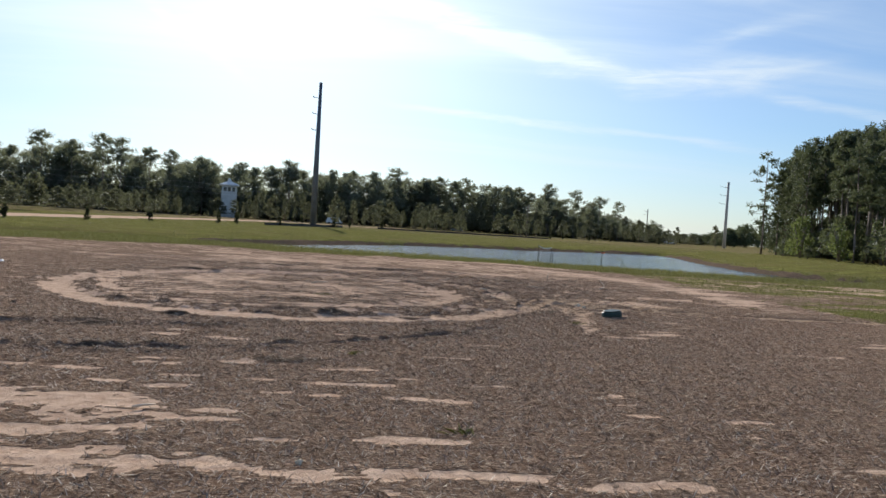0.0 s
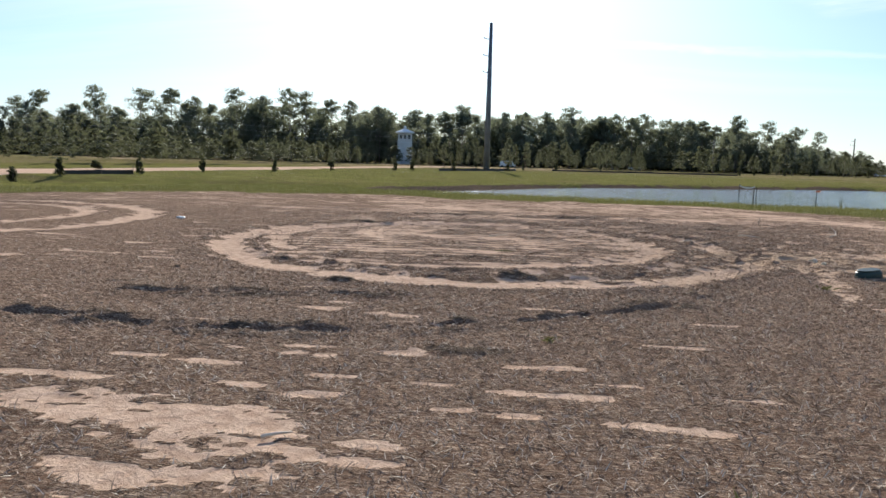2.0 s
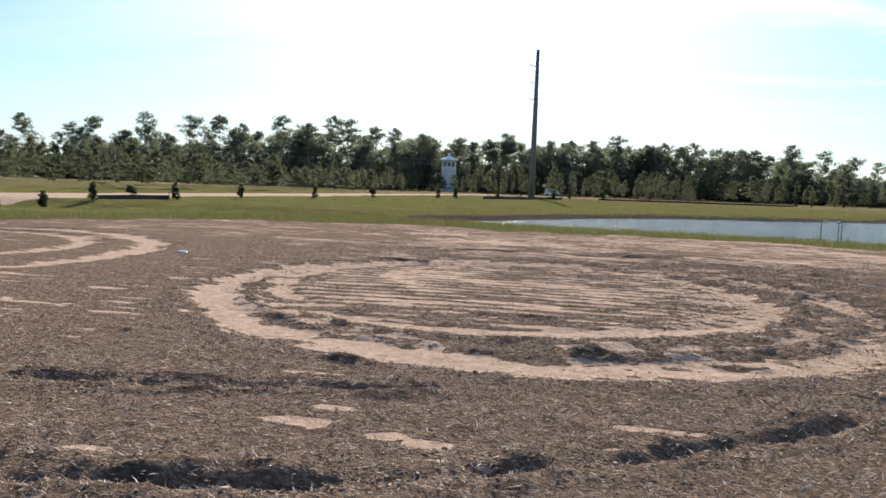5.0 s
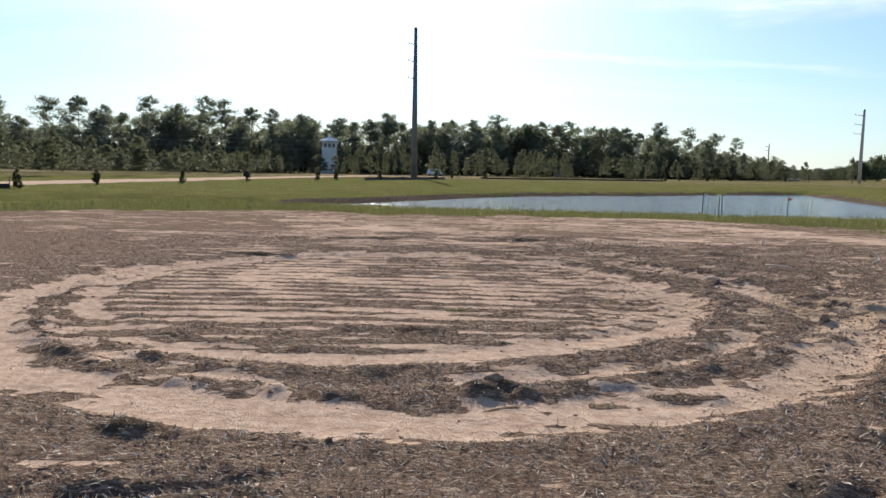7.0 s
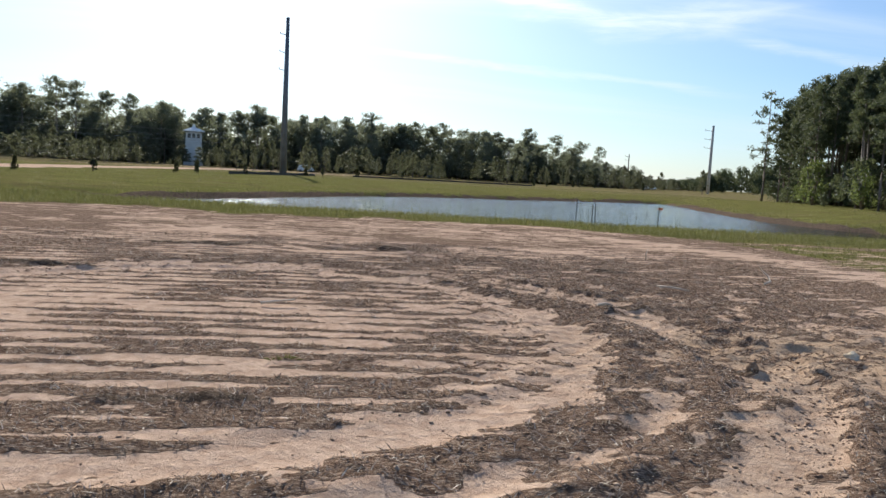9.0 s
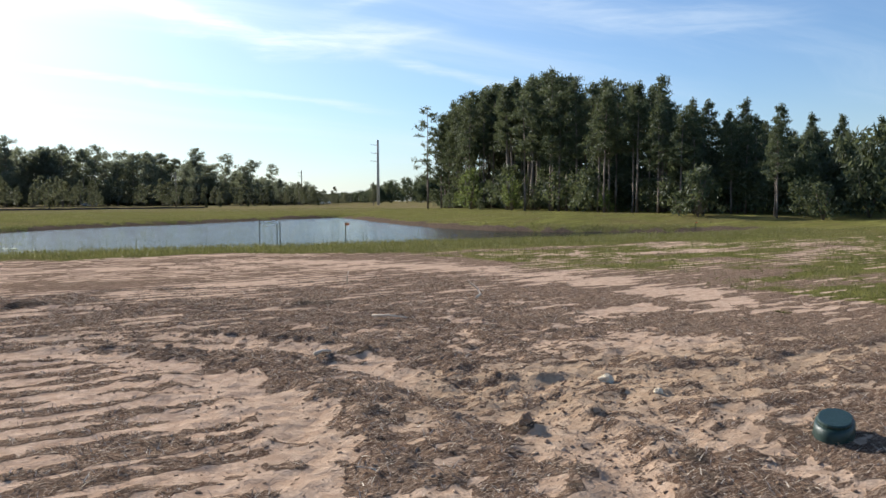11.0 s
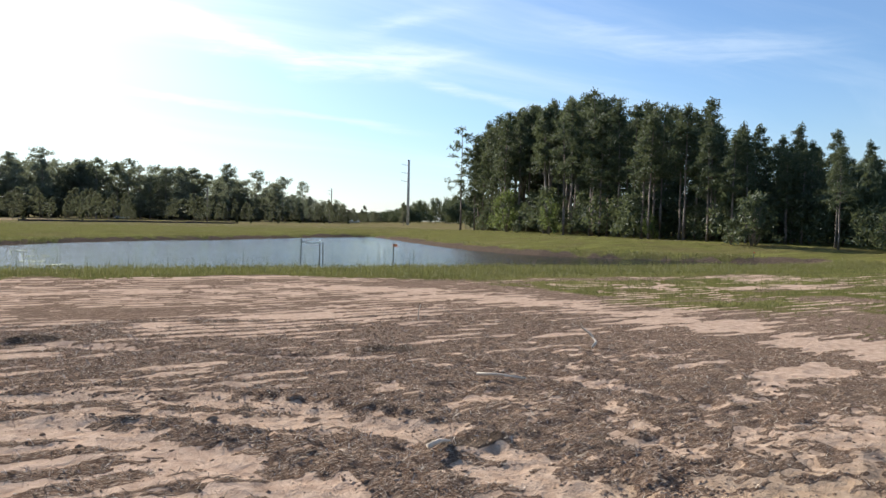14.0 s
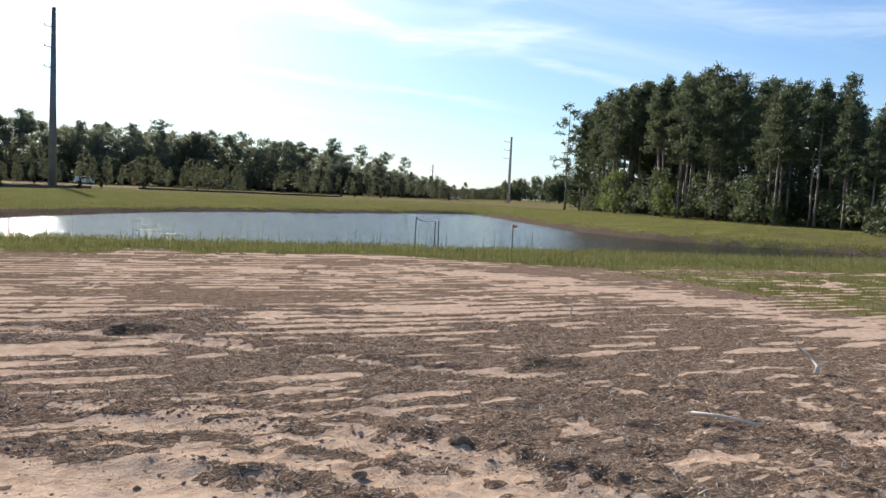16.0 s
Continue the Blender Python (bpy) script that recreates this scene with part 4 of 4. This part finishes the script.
def wire(a, c, sag, label):
    bm = bmesh.new()
    pts = [tuple(Vector(a).lerp(Vector(c), t) - Vector((0, 0, sag * 4 * t * (1 - t)))) for t in np.linspace(0, 1, 17)]
    tube(bm, pts, [0.02] * 17, 4)
    return tagged(new("overhead_wire", from_bm("overhead_wire", bm, M_CONCRETE)), label, "wire", "overhead wires")


for z in (13.4, 12.0, 10.6):
    wire((-169.2, 157.0, z), (-40.0, 238.0, z - 3.2), 1.2, "thin pale power cable strung before the trees")


def watch_tower(x, y):
    e = new("watch_tower")
    e.matrix_basis = pose(x, y, zed(x, y) - 0.1, 0, 0, 14)
    bm = bmesh.new()
    vs = [[bm.verts.new((sx * w, sy * w, z)) for sx, sy in ((-1, -1), (1, -1), (1, 1), (-1, 1))] for w, z in ((2.9, 0), (2.35, 7.4), (2.35, 10.6))]
    for lo, hi in zip(vs, vs[1:]):
        for k in range(4):
            bm.faces.new((lo[k], lo[(k + 1) % 4], hi[(k + 1) % 4], hi[k]))
    bm.faces.new(vs[-1])
    body = part("wall", bm, M_WALLPALE, e)
    bm = bmesh.new()
    box(bm, 0, 0, 7.5, 5.1, 5.1, 0.18, 0.03)
    part("band", bm, M_WHITE, e)
    bm = bmesh.new()
    eave = [bm.verts.new((sx * 3.25, sy * 3.25, 10.6)) for sx, sy in ((-1, -1), (1, -1), (1, 1), (-1, 1))]
    eave2 = [bm.verts.new((sx * 3.25, sy * 3.25, 10.8)) for sx, sy in ((-1, -1), (1, -1), (1, 1), (-1, 1))]
    tip = [bm.verts.new((sx * 0.5, sy * 0.5, 12.0)) for sx, sy in ((-1, -1), (1, -1), (1, 1), (-1, 1))]
    bm.faces.new(list(reversed(eave)))
    for lo, hi in ((eave, eave2), (eave2, tip)):
        for k in range(4):
            bm.faces.new((lo[k], lo[(k + 1) % 4], hi[(k + 1) % 4], hi[k]))
    bm.faces.new(tip)
    roof = part("roof", bm, M_WHITE, e, "white hipped metal roof")
    bm = bmesh.new()
    tube(bm, [(0, 0, 11.9), (0, 0, 12.6), (0, 0, 13.1)], [0.55, 0.5, 0.08], 8)
    part("cupola", bm, M_WHITE, roof)
    for side in range(4):
        for k in (-1, 0, 1):
            bm = bmesh.new()
            box(bm, k * 1.35, -2.36, 9.3, 0.95, 0.06, 1.35, 0.01)
            bm.transform(Matrix.Rotation(side * math.pi / 2, 4, "Z"))
            part("window", bm, M_GLASS, body)
    return tagged(e, "pale square lookout tower with white hipped roof", "tower")


watch_tower(-53.0, 249.0)


def parked_car(x, y, turn, van, label):
    e = new("parked_van" if van else "parked_car")
    e.matrix_basis = pose(x, y, zed(x, y), 0, 0, turn)
    L, hh = (5.2, 2.1) if van else (4.5, 1.45)
    bm = bmesh.new()
    prof = [(-L / 2, 0.35), (-L / 2, 0.95), (-L / 2 + 0.25, 1.0), (-L / 2 + 0.5, hh * 0.97), (L * 0.12 if not van else L * 0.28, hh), (L * 0.28 if not van else L * 0.38, 1.0), (L / 2 - 0.1, 0.85), (L / 2, 0.4)]
    a = [bm.verts.new((px, -0.88, pz)) for px, pz in prof]
    c = [bm.verts.new((px, 0.88, pz)) for px, pz in prof]
    bm.faces.new(a)
    bm.faces.new(list(reversed(c)))
    for k in range(len(prof)):
        bm.faces.new((a[k], c[k], c[(k + 1) % len(prof)], a[(k + 1) % len(prof)]))
    bmesh.ops.recalc_face_normals(bm, faces=bm.faces)
    bmesh.ops.bevel(bm, geom=list(bm.edges), offset=0.06, segments=2, affect="EDGES")
    part("body", bm, M_WHITE, e)
    for sy in (-0.885, 0.885):
        bm = bmesh.new()
        box(bm, -0.2, sy, hh * 0.78, L * 0.45, 0.03, hh * 0.24, 0.01)
        part("side_window", bm, M_GLASS, e)
    for wx in (-L * 0.32, L * 0.32):
        for sy in (-0.8, 0.8):
            bm = bmesh.new()
            tube(bm, [(wx, sy - 0.1, 0.33), (wx, sy + 0.1, 0.33)], [0.33, 0.33], 14)
            wheel = part("wheel", bm, M_RUBBER, e)
            bm = bmesh.new()
            tube(bm, [(wx, sy - 0.115, 0.33), (wx, sy + 0.115, 0.33)], [0.19, 0.19], 10)
            part("rim", bm, M_STEEL, wheel)
    return tagged(e, label, "vehicle", "parked vehicles")


parked_car(-17.0, 236.0, 8, True, "small white van parked beyond the bank")
parked_car(25.0, 265.0, 170, False, "small white car parked before the far wood")
parked_car(118.0, 300.0, 20, True, "white van parked far off by the trees")

def silt_fence(pts, height=0.45):
    e = new("silt_fence")
    x0, y0 = pts[0]
    e.location = (x0, y0, zed(x0, y0))
    bm = bmesh.new()
    rows = []
    for i, ((ax, ay), (bx, by)) in enumerate(zip(pts, pts[1:])):
        n = max(2, int(math.hypot(bx - ax, by - ay) / 1.5))
        for k in range(n + (i == len(pts) - 2)):
            t = k / n
            px, py = ax + (bx - ax) * t, ay + (by - ay) * t
            rows.append((px - x0, py - y0, zed(px, py) - zed(x0, y0), height * rng.uniform(0.75, 1.0)))
    vs = [[bm.verts.new((px, py + d, pz + q)) for d, q in ((-0.01, -0.1), (-0.01, hh), (0.01, hh), (0.01, -0.1))] for px, py, pz, hh in rows]
    for a, c in zip(vs, vs[1:]):
        for k in range(3):
            bm.faces.new((a[k], c[k], c[k + 1], a[k + 1]))
    part("fabric", bm, M_PIPE, e)
    for px, py, pz, hh in rows[::2]:
        bm = bmesh.new()
        box(bm, px, py + 0.03, pz + 0.25, 0.04, 0.03, 0.75)
        part("post", bm, M_WOODPOLE, e)
    return tagged(e, "low black fabric silt fence sagging along the bank", "fence", "silt fences")


silt_fence([(-17.5, 106.0), (-13.0, 117.0), (-8.0, 131.0)])
silt_fence([(-2.0, 151.0), (12.0, 157.0), (37.0, 167.0)], 0.35)
silt_fence([(-31.2, 43.0), (-30.6, 46.5), (-30.2, 49.6)], 0.3)

# ---- things on the field ----


def culvert_pipe():
    e = new("culvert_pipe")
    e.matrix_basis = pose(-26.9, 24.3, zed(-23.6, 25.6) + 0.17, 0, 0, 24) @ Matrix.Diagonal((1, 0.62, 0.62, 1))
    n = 60
    bm = bmesh.new()
    pts, rad = [], []
    for k in range(n + 1):
        pts.append((-4.2 + 8.4 * k / n, 0, 0))
        rad.append(0.31 + (0.02 if k % 2 else 0))
    tube(bm, pts, rad, 20, False)
    part("shell", bm, M_PIPE, e, smooth=True)
    bm = bmesh.new()
    tube(bm, [(-4.2, 0, 0), (4.2, 0, 0)], [0.28, 0.28], 20, False)
    part("lining", bm, M_PIPE, e, smooth=True)
    for sx in (-4.2, 4.2):
        bm = bmesh.new()
        for k in range(20):
            a0, a1 = 2 * math.pi * k / 20, 2 * math.pi * (k + 1) / 20
            bm.faces.new([bm.verts.new((sx, r * math.cos(a), r * math.sin(a))) for r, a in ((0.28, a0), (0.335, a0), (0.335, a1), (0.28, a1))])
        part("rim", bm, M_PIPE, e)
    return tagged(e, "long black corrugated plastic culvert pipe on grass", "pipe")


culvert_pipe()


def stake(x, y, height, lean, label, ribbon=False):
    e = new("survey_stake")
    e.matrix_basis = pose(x, y, zed(x, y) - 0.1, lean, lean * 0.6, 0)
    bm = bmesh.new()
    tube(bm, [(0, 0, 0), (0, 0, height * 0.5), (0, 0, height)], [0.017, 0.016, 0.015], 8)
    part("rod", bm, M_STAKE, e)
    if ribbon:
        bm = bmesh.new()
        box(bm, 0.05, 0, height - 0.06, 0.16, 0.012, 0.07, 0.003)
        part("ribbon", bm, M_ORANGE, e, "faded orange ribbon")
    return tagged(e, label, "stake", "stakes by the pond")


taped = stake(6.95, 33.1, 1.02, 1.0, "thin dark metal stake with pale tape at the pond")
bm = bmesh.new()
edge = [[bm.verts.new((0.6 * t, d, 0.97 - 0.07 * 4 * t * (1 - t) - 0.03 * t + q)) for d, q in ((-0.004, -0.022), (-0.004, 0.022), (0.004, 0.022), (0.004, -0.022))] for t in np.linspace(0, 1, 9)]
for a, c in zip(edge, edge[1:]):
    for k in range(4):
        bm.faces.new((a[k], c[k], c[(k + 1) % 4], a[(k + 1) % 4]))
part("tape", bm, M_WHITE, taped, "pale flagging tape strung to the next stake")
stake(7.62, 33.0, 0.98, -0.6, "thin dark metal stake in tall grass at the pond")
stake(7.54, 33.1, 0.94, 0.4, "thin dark metal stake in tall grass at the pond")
stake(9.85, 32.8, 0.86, 0.8, "thin dark stake with faded orange ribbon", True)
stake(24.8, 43.0, 1.0, 2.0, "short wooden survey stake across the pond", True)
stake(38.6, 42.0, 0.6, 0.0, "short survey stake on the grassy bank", True)


def rough_lump(name, x, y, sx, sy, sz, mat, label, category, seed, sink=0.25):
    bm = bmesh.new()
    bmesh.ops.create_icosphere(bm, subdivisions=3, radius=1.0)
    for v in bm.verts:
        k = 1 + 0.45 * noise.noise(v.co * 1.6 + Vector((seed, 0, 0))) + 0.22 * noise.noise(v.co * 4.1 + Vector((0, seed, 0)))
        v.co = Vector((v.co.x * sx * k, v.co.y * sy * k, v.co.z * sz * k))
    ob = new(name, from_bm(name, bm, mat, True))
    ob.location = (x, y, zed(x, y) + sz * (1 - 2 * sink))
    return tagged(ob, label, category)


rough_lump("rock", 3.78, 13.82, 0.07, 0.05, 0.05, M_ROCK, "pale rounded rock lying in a tyre track", "rock", 3)
rough_lump("stone", 3.75, 13.25, 0.035, 0.03, 0.025, M_ROCK, "small pale stone on yellow sand", "rock", 5)
rough_lump("soil_clod", 2.47, 13.18, 0.04, 0.035, 0.045, M_CLOD, "dark upright clod of soil", "clod", 8)
rough_lump("soil_clod", -0.84, 10.5, 0.06, 0.045, 0.03, M_CLOD, "dark clod of soil beside a tyre ring", "clod", 11)
rough_lump("soil_clod", 1.05, 17.1, 0.04, 0.03, 0.025, M_CLOD, "dark clod of soil on sand", "clod", 14)
rough_lump("soil_clod", -5.1, 9.9, 0.035, 0.03, 0.025, M_CLOD, "dark clod of soil on dead straw", "clod", 17)
rough_lump("paper_scrap", -8.66, 16.55, 0.11, 0.07, 0.03, M_WHITE, "crumpled white scrap lying on the straw", "litter", 21)
rough_lump("shell", -0.5, 3.62, 0.022, 0.018, 0.015, M_ROCK, "tiny white fragment on sand", "litter", 22)


def valve_box(x, y):
    e = new("valve_box")
    e.matrix_basis = pose(x, y, zed(x, y) - 0.01, 3, -4, 25) @ Matrix.Scale(0.85, 4)
    bm = bmesh.new()
    lo = [(0.20 * math.cos(a) + (0.04 if math.cos(a) > 0 else -0.04), 0.13 * math.sin(a)) for a in np.linspace(0, 2 * math.pi, 24, endpoint=False)]
    rings = [[bm.verts.new((px * s, py * s, z)) for px, py in lo] for s, z in ((1.08, -0.05), (1.0, 0.06), (0.98, 0.10), (0.90, 0.115))]
    for r0, r1 in zip(rings, rings[1:]):
        for k in range(24):
            bm.faces.new((r0[k], r0[(k + 1) % 24], r1[(k + 1) % 24], r1[k]))
    bm.faces.new(rings[-1])
    part("body", bm, M_PLASTIC, e, smooth=True)
    bm = bmesh.new()
    ring = [[bm.verts.new((px * s, py * s, z)) for px, py in lo] for s, z in ((0.86, 0.112), (0.86, 0.135), (0.80, 0.142))]
    for r0, r1 in zip(ring, ring[1:]):
        for k in range(24):
            bm.faces.new((r0[k], r0[(k + 1) % 24], r1[(k + 1) % 24], r1[k]))
    bm.faces.new(ring[-1])
    part("lid", bm, M_PLASTIC, e, "dark green plastic lid")
    return tagged(e, "dark green plastic valve box in straw", "valve box")


valve_box(3.92, 12.02)


def twig(x, y, pts, r, label):
    bm = bmesh.new()
    tube(bm, pts, [r * (1 - 0.5 * k / (len(pts) - 1)) for k in range(len(pts))], 6)
    ob = new("twig", from_bm("twig", bm, M_TWIG, True))
    ob.location = (x, y, zed(x, y) + r)
    return tagged(ob, label, "twig")


twig(5.65, 18.5, [(-0.10, -0.16, 0.02), (0.05, -0.05, 0.05), (0.08, 0.08, 0.12), (0.0, 0.16, 0.20), (-0.03, 0.13, 0.24)], 0.018, "curled bleached twig on dead straw")
twig(3.62, 17.35, [(-0.14, 0.16, 0.02), (0.0, 0.02, 0.03), (0.16, -0.18, 0.02)], 0.016, "straight bleached stick on dead straw")
twig(-1.46, 15.3, [(-0.16, -0.02, 0.02), (0.0, 0.0, 0.04), (0.17, 0.07, 0.05)], 0.016, "short bleached stick on sand rows")
twig(-1.70, 4.68, [(-0.06, -0.05, 0.01), (0.0, 0.0, 0.015), (0.07, 0.05, 0.01)], 0.011, "short pale stick on sand")
twig(4.78, 21.2, [(0, 0, 0), (0.01, 0.02, 0.12), (0.05, 0.03, 0.22)], 0.012, "upright pale twig in dead straw")
twig(2.16, 15.8, [(-0.09, 0.0, 0.01), (0.0, 0.02, 0.03), (0.09, 0.05, 0.01)], 0.02, "flat pale bark chip on sand")


def weed(x, y, count, hgt, label):
    a = rng.uniform(0, 2 * math.pi, count)
    out = rng.uniform(0.03, 0.16, count)
    hh = hgt * rng.uniform(0.5, 1.0, count)
    base = np.stack([rng.normal(0, 0.035, count), rng.normal(0, 0.035, count), np.zeros(count) - 0.01], 1)
    side = np.stack([-np.sin(a), np.cos(a), np.zeros(count)], 1) * 0.005
    mid = base + np.stack([np.cos(a) * out * 0.4, np.sin(a) * out * 0.4, hh * 0.7], 1)
    tip = base + np.stack([np.cos(a) * out, np.sin(a) * out, hh], 1)
    v = np.stack([base - side, base + side, mid + side * 0.7, tip, mid - side * 0.7], 1).reshape(-1, 3)
    ob = new("weed", fast_mesh("weed", v, np.arange(count * 5).reshape(-1, 5), M_GRASS))
    ob.location = (x, y, zed(x, y))
    return tagged(ob, label, "weed", "weeds on the field")


for x, y, hgt in ((2.94, 10.7, 0.16), (-0.36, 7.14, 0.13), (0.55, 4.35, 0.15), (-1.2, 13.2, 0.12), (-6.2, 7.4, 0.12), (8.1, 15.2, 0.14)):
    weed(x, y, 14, hgt * 0.42, "small green weed tuft growing through straw")


def lily_pads():
    for x, y in ((-7.8, 52.5), (-7.0, 51.5), (-0.5, 60.0), (-9.8, 49.5), (0.7, 46.8), (0.0, 53.5), (-0.2, 49.3)):
        bm = bmesh.new()
        for k in range(9):
            cx, cy, r = rng.normal(0, 0.35), rng.normal(0, 0.16), rng.uniform(0.07, 0.16)
            vs = [bm.verts.new((cx + r * math.cos(a), cy + r * math.sin(a), 0.012 + 0.03 * rng.random())) for a in np.linspace(0, 2 * math.pi, 11, endpoint=False)]
            bm.faces.new(vs)
        ob = new("water_plant", from_bm("water_plant", bm, M_LILY))
        ob.location = (x, y, WATER_Z)
        tagged(ob, "patch of bright green floating leaves on the pond", "water plant", "floating plants", "stuff")


lily_pads()

# ---- scattered cover ----


def blades(name, n_try, sampler, accept, length, width, stand_up, mat, label, category, bend=0.3):
    """Thin two-piece blades as one object. stand_up: range of the angle from the ground in degrees."""
    x, y = sampler(n_try)
    h, sand, green, mud, yellow = lie(x, y)
    keep = accept(x, y, h, sand, green, mud)
    x, y, h = x[keep], y[keep], h[keep]
    n = len(x)
    a = rng.uniform(0, 2 * math.pi, n)
    el = np.radians(rng.uniform(*stand_up, n))
    ln = rng.uniform(*length, n)
    w = rng.uniform(*width, n)[:, None]
    d = np.stack([np.cos(a) * np.cos(el), np.sin(a) * np.cos(el), np.sin(el)], 1) * ln[:, None]
    side = np.stack([-np.sin(a), np.cos(a), rng.normal(0, 0.3, n)], 1) * w
    base = np.stack([x, y, h - 0.004], 1)
    droop = np.zeros((n, 3))
    droop[:, 2] = -bend * ln * np.cos(el) * 0.5
    mid = base + d * 0.5
    tip = base + d + droop
    v = np.stack([base - side, base + side, mid + side * 0.8, tip, mid - side * 0.8], 1).reshape(-1, 3)
    me = fast_mesh(name, v, np.arange(n * 5).reshape(-1, 5), mat)
    return tagged(new(name, me), label, category, kind="stuff")


def along_walk(n):
    """Places strewn over the field, denser near the line walked."""
    x = rng.normal(0.4, 4.2, n)
    y = 1.6 + rng.random(n) ** 1.05 * 21.0
    return x, y


def lip_band(n):
    x = rng.uniform(-26, 36, n)
    return x, np.interp(x, TURF_X, TURF_Y) + rng.uniform(-1.0, 7.5, n)


def east_turf(n):
    return 8.0 + rng.random(n) ** 1.3 * 24, rng.uniform(9, 30, n)


blades("dead_straw", 360000, along_walk, lambda x, y, h, s, g, m: (s < 0.25) & (g < 0.5), (0.022, 0.085), (0.0012, 0.0030), (3, 42), M_STRAW, "dead grey-brown straw lying over the field", "straw", 0.2)
blades("tall_grass", 90000, lip_band, lambda x, y, h, s, g, m: (g > 0.35 + 0.4 * rng.random(len(x))) & (h > WATER_Z - 0.1) & (s < 0.4) & (m < 0.45) & ((x < 10) | (y > 27.5 + 2 * rng.random(len(x)))), (0.06, 0.24), (0.003, 0.007), (45, 88), M_GRASS, "tall olive green grass along the pond's edge", "grass", 0.5)
blades("short_grass", 70000, east_turf, lambda x, y, h, s, g, m: (rng.random(len(x)) < g * g) & (s < 0.4), (0.05, 0.15), (0.003, 0.006), (25, 85), M_GRASS, "short patchy green grass on sandy soil", "grass", 0.5)


def reed_band(n):
    x = rng.uniform(-9, 24, n)
    return x, np.interp(x, [-9, 0, 10, 18, 24], [37.5, 36.2, 35.2, 33.8, 33.2]) + rng.normal(0, 0.7, n)


blades("reeds", 260, reed_band, lambda x, y, h, s, g, m: h > WATER_Z - 0.25, (0.6, 1.25), (0.005, 0.009), (74, 89), M_REED, "sparse thin reeds standing at the water's edge", "reeds", 0.1)


def far_shore(n):
    i = rng.integers(0, 17, n)
    t = rng.random(n)
    p = np.array(POND)
    q = p[i] * (1 - t)[:, None] + p[i + 1] * t[:, None] + rng.normal(0, 0.9, (n, 2))
    return q[:, 0], q[:, 1]


blades("bank_grass", 26000, far_shore, lambda x, y, h, s, g, m: (h > WATER_Z + 0.02) & (m < 0.55), (0.07, 0.20), (0.010, 0.024), (45, 85), M_GRASS, "rough grass overhanging the far muddy bank", "grass", 0.6)


def banks(n):
    x = rng.uniform(-45, 62, n)
    y = 38 + rng.random(n) * 105
    return x, y


blades("bank_turf", 130000, banks, lambda x, y, h, s, g, m: (g > 0.3) & (h > WATER_Z + 0.15) & (s < 0.5) & (m < 0.5) & (x < np.interp(y, EDGE_Y, EDGE_X) + 1), (0.04, 0.13), (0.008, 0.02), (20, 80), M_GRASS, "rough olive turf over the far banks", "grass", 0.6)


def clods(name, count, sampler, size, mat, label):
    """Broken lumps of soil as one object."""
    bm = bmesh.new()
    bmesh.ops.create_icosphere(bm, subdivisions=1, radius=1.0)
    v0 = np.array([v.co[:] for v in bm.verts])
    f0 = np.array([[v.index for v in f.verts] for f in bm.faces])
    bm.free()
    x, y = sampler(count)
    h = lie(x, y)[0]
    n = len(x)
    s = size[0] + (size[1] - size[0]) * rng.random(n) ** 4.5
    v = v0[None] * (1 + rng.normal(0, 0.30, (n, len(v0), 1)))
    v = v * np.stack([s * rng.uniform(0.7, 1.7, n), s * rng.uniform(0.6, 1.2, n), s * rng.uniform(0.35, 0.8, n)], 1)[:, None, :]
    a = rng.uniform(0, 6.28, n)
    c, sn = np.cos(a)[:, None], np.sin(a)[:, None]
    v = np.stack([v[:, :, 0] * c - v[:, :, 1] * sn + x[:, None], v[:, :, 0] * sn + v[:, :, 1] * c + y[:, None], v[:, :, 2] + (h + s * 0.10)[:, None]], 2)
    f = f0[None] + (np.arange(n) * len(v0))[:, None, None]
    me = fast_mesh(name, v.reshape(-1, 3), f.reshape(-1, 3), mat)
    return tagged(new(name, me), label, "soil", kind="stuff")


def churn_places(n):
    """Along the edges of ruts and rings."""
    xs, ys = [], []
    for cx, cy, r, w in RINGS[:2]:
        a = rng.uniform(0, 2 * math.pi, n // 4)
        k = rng.choice([-1, 1], n // 4, p=[0.25, 0.75])
        rr = r + k * (w + np.abs(rng.normal(0.12, 0.16, n // 4)))
        xs.append(cx + rr * np.cos(a)), ys.append(cy + rr * np.sin(a))
    for pts in (RUT_A, RUT_A, RUT_B, TRACK_R, TRACK_S, TRACK_T, TRACK_U):
        p = np.array(pts)
        m = n // 9
        i = rng.integers(0, len(p) - 1, m)
        t = rng.random(m)[:, None]
        q = p[i] * (1 - t) + p[i + 1] * t + rng.normal(0, 0.22, (m, 2))
        xs.append(q[:, 0]), ys.append(q[:, 1])
    xs.append(rng.normal(3.0, 1.9, n // 3)), ys.append(rng.normal(14.6, 2.2, n // 3))
    return np.concatenate(xs), np.concatenate(ys)


def any_places(n):
    return rng.uniform(-8, 9, n), rng.uniform(2.5, 21, n)


clods("soil_crumbs", 9000, churn_places, (0.004, 0.017), M_CLOD, "dark broken soil crumbs thrown up along tyre ruts")
clods("sandy_crumbs", 7000, churn_places, (0.004, 0.015), M_SANDCLOD, "pale sandy crumbs along the tyre tracks")
clods("small_debris", 1500, any_places, (0.004, 0.014), M_CLOD, "small dark debris scattered over sand and straw")
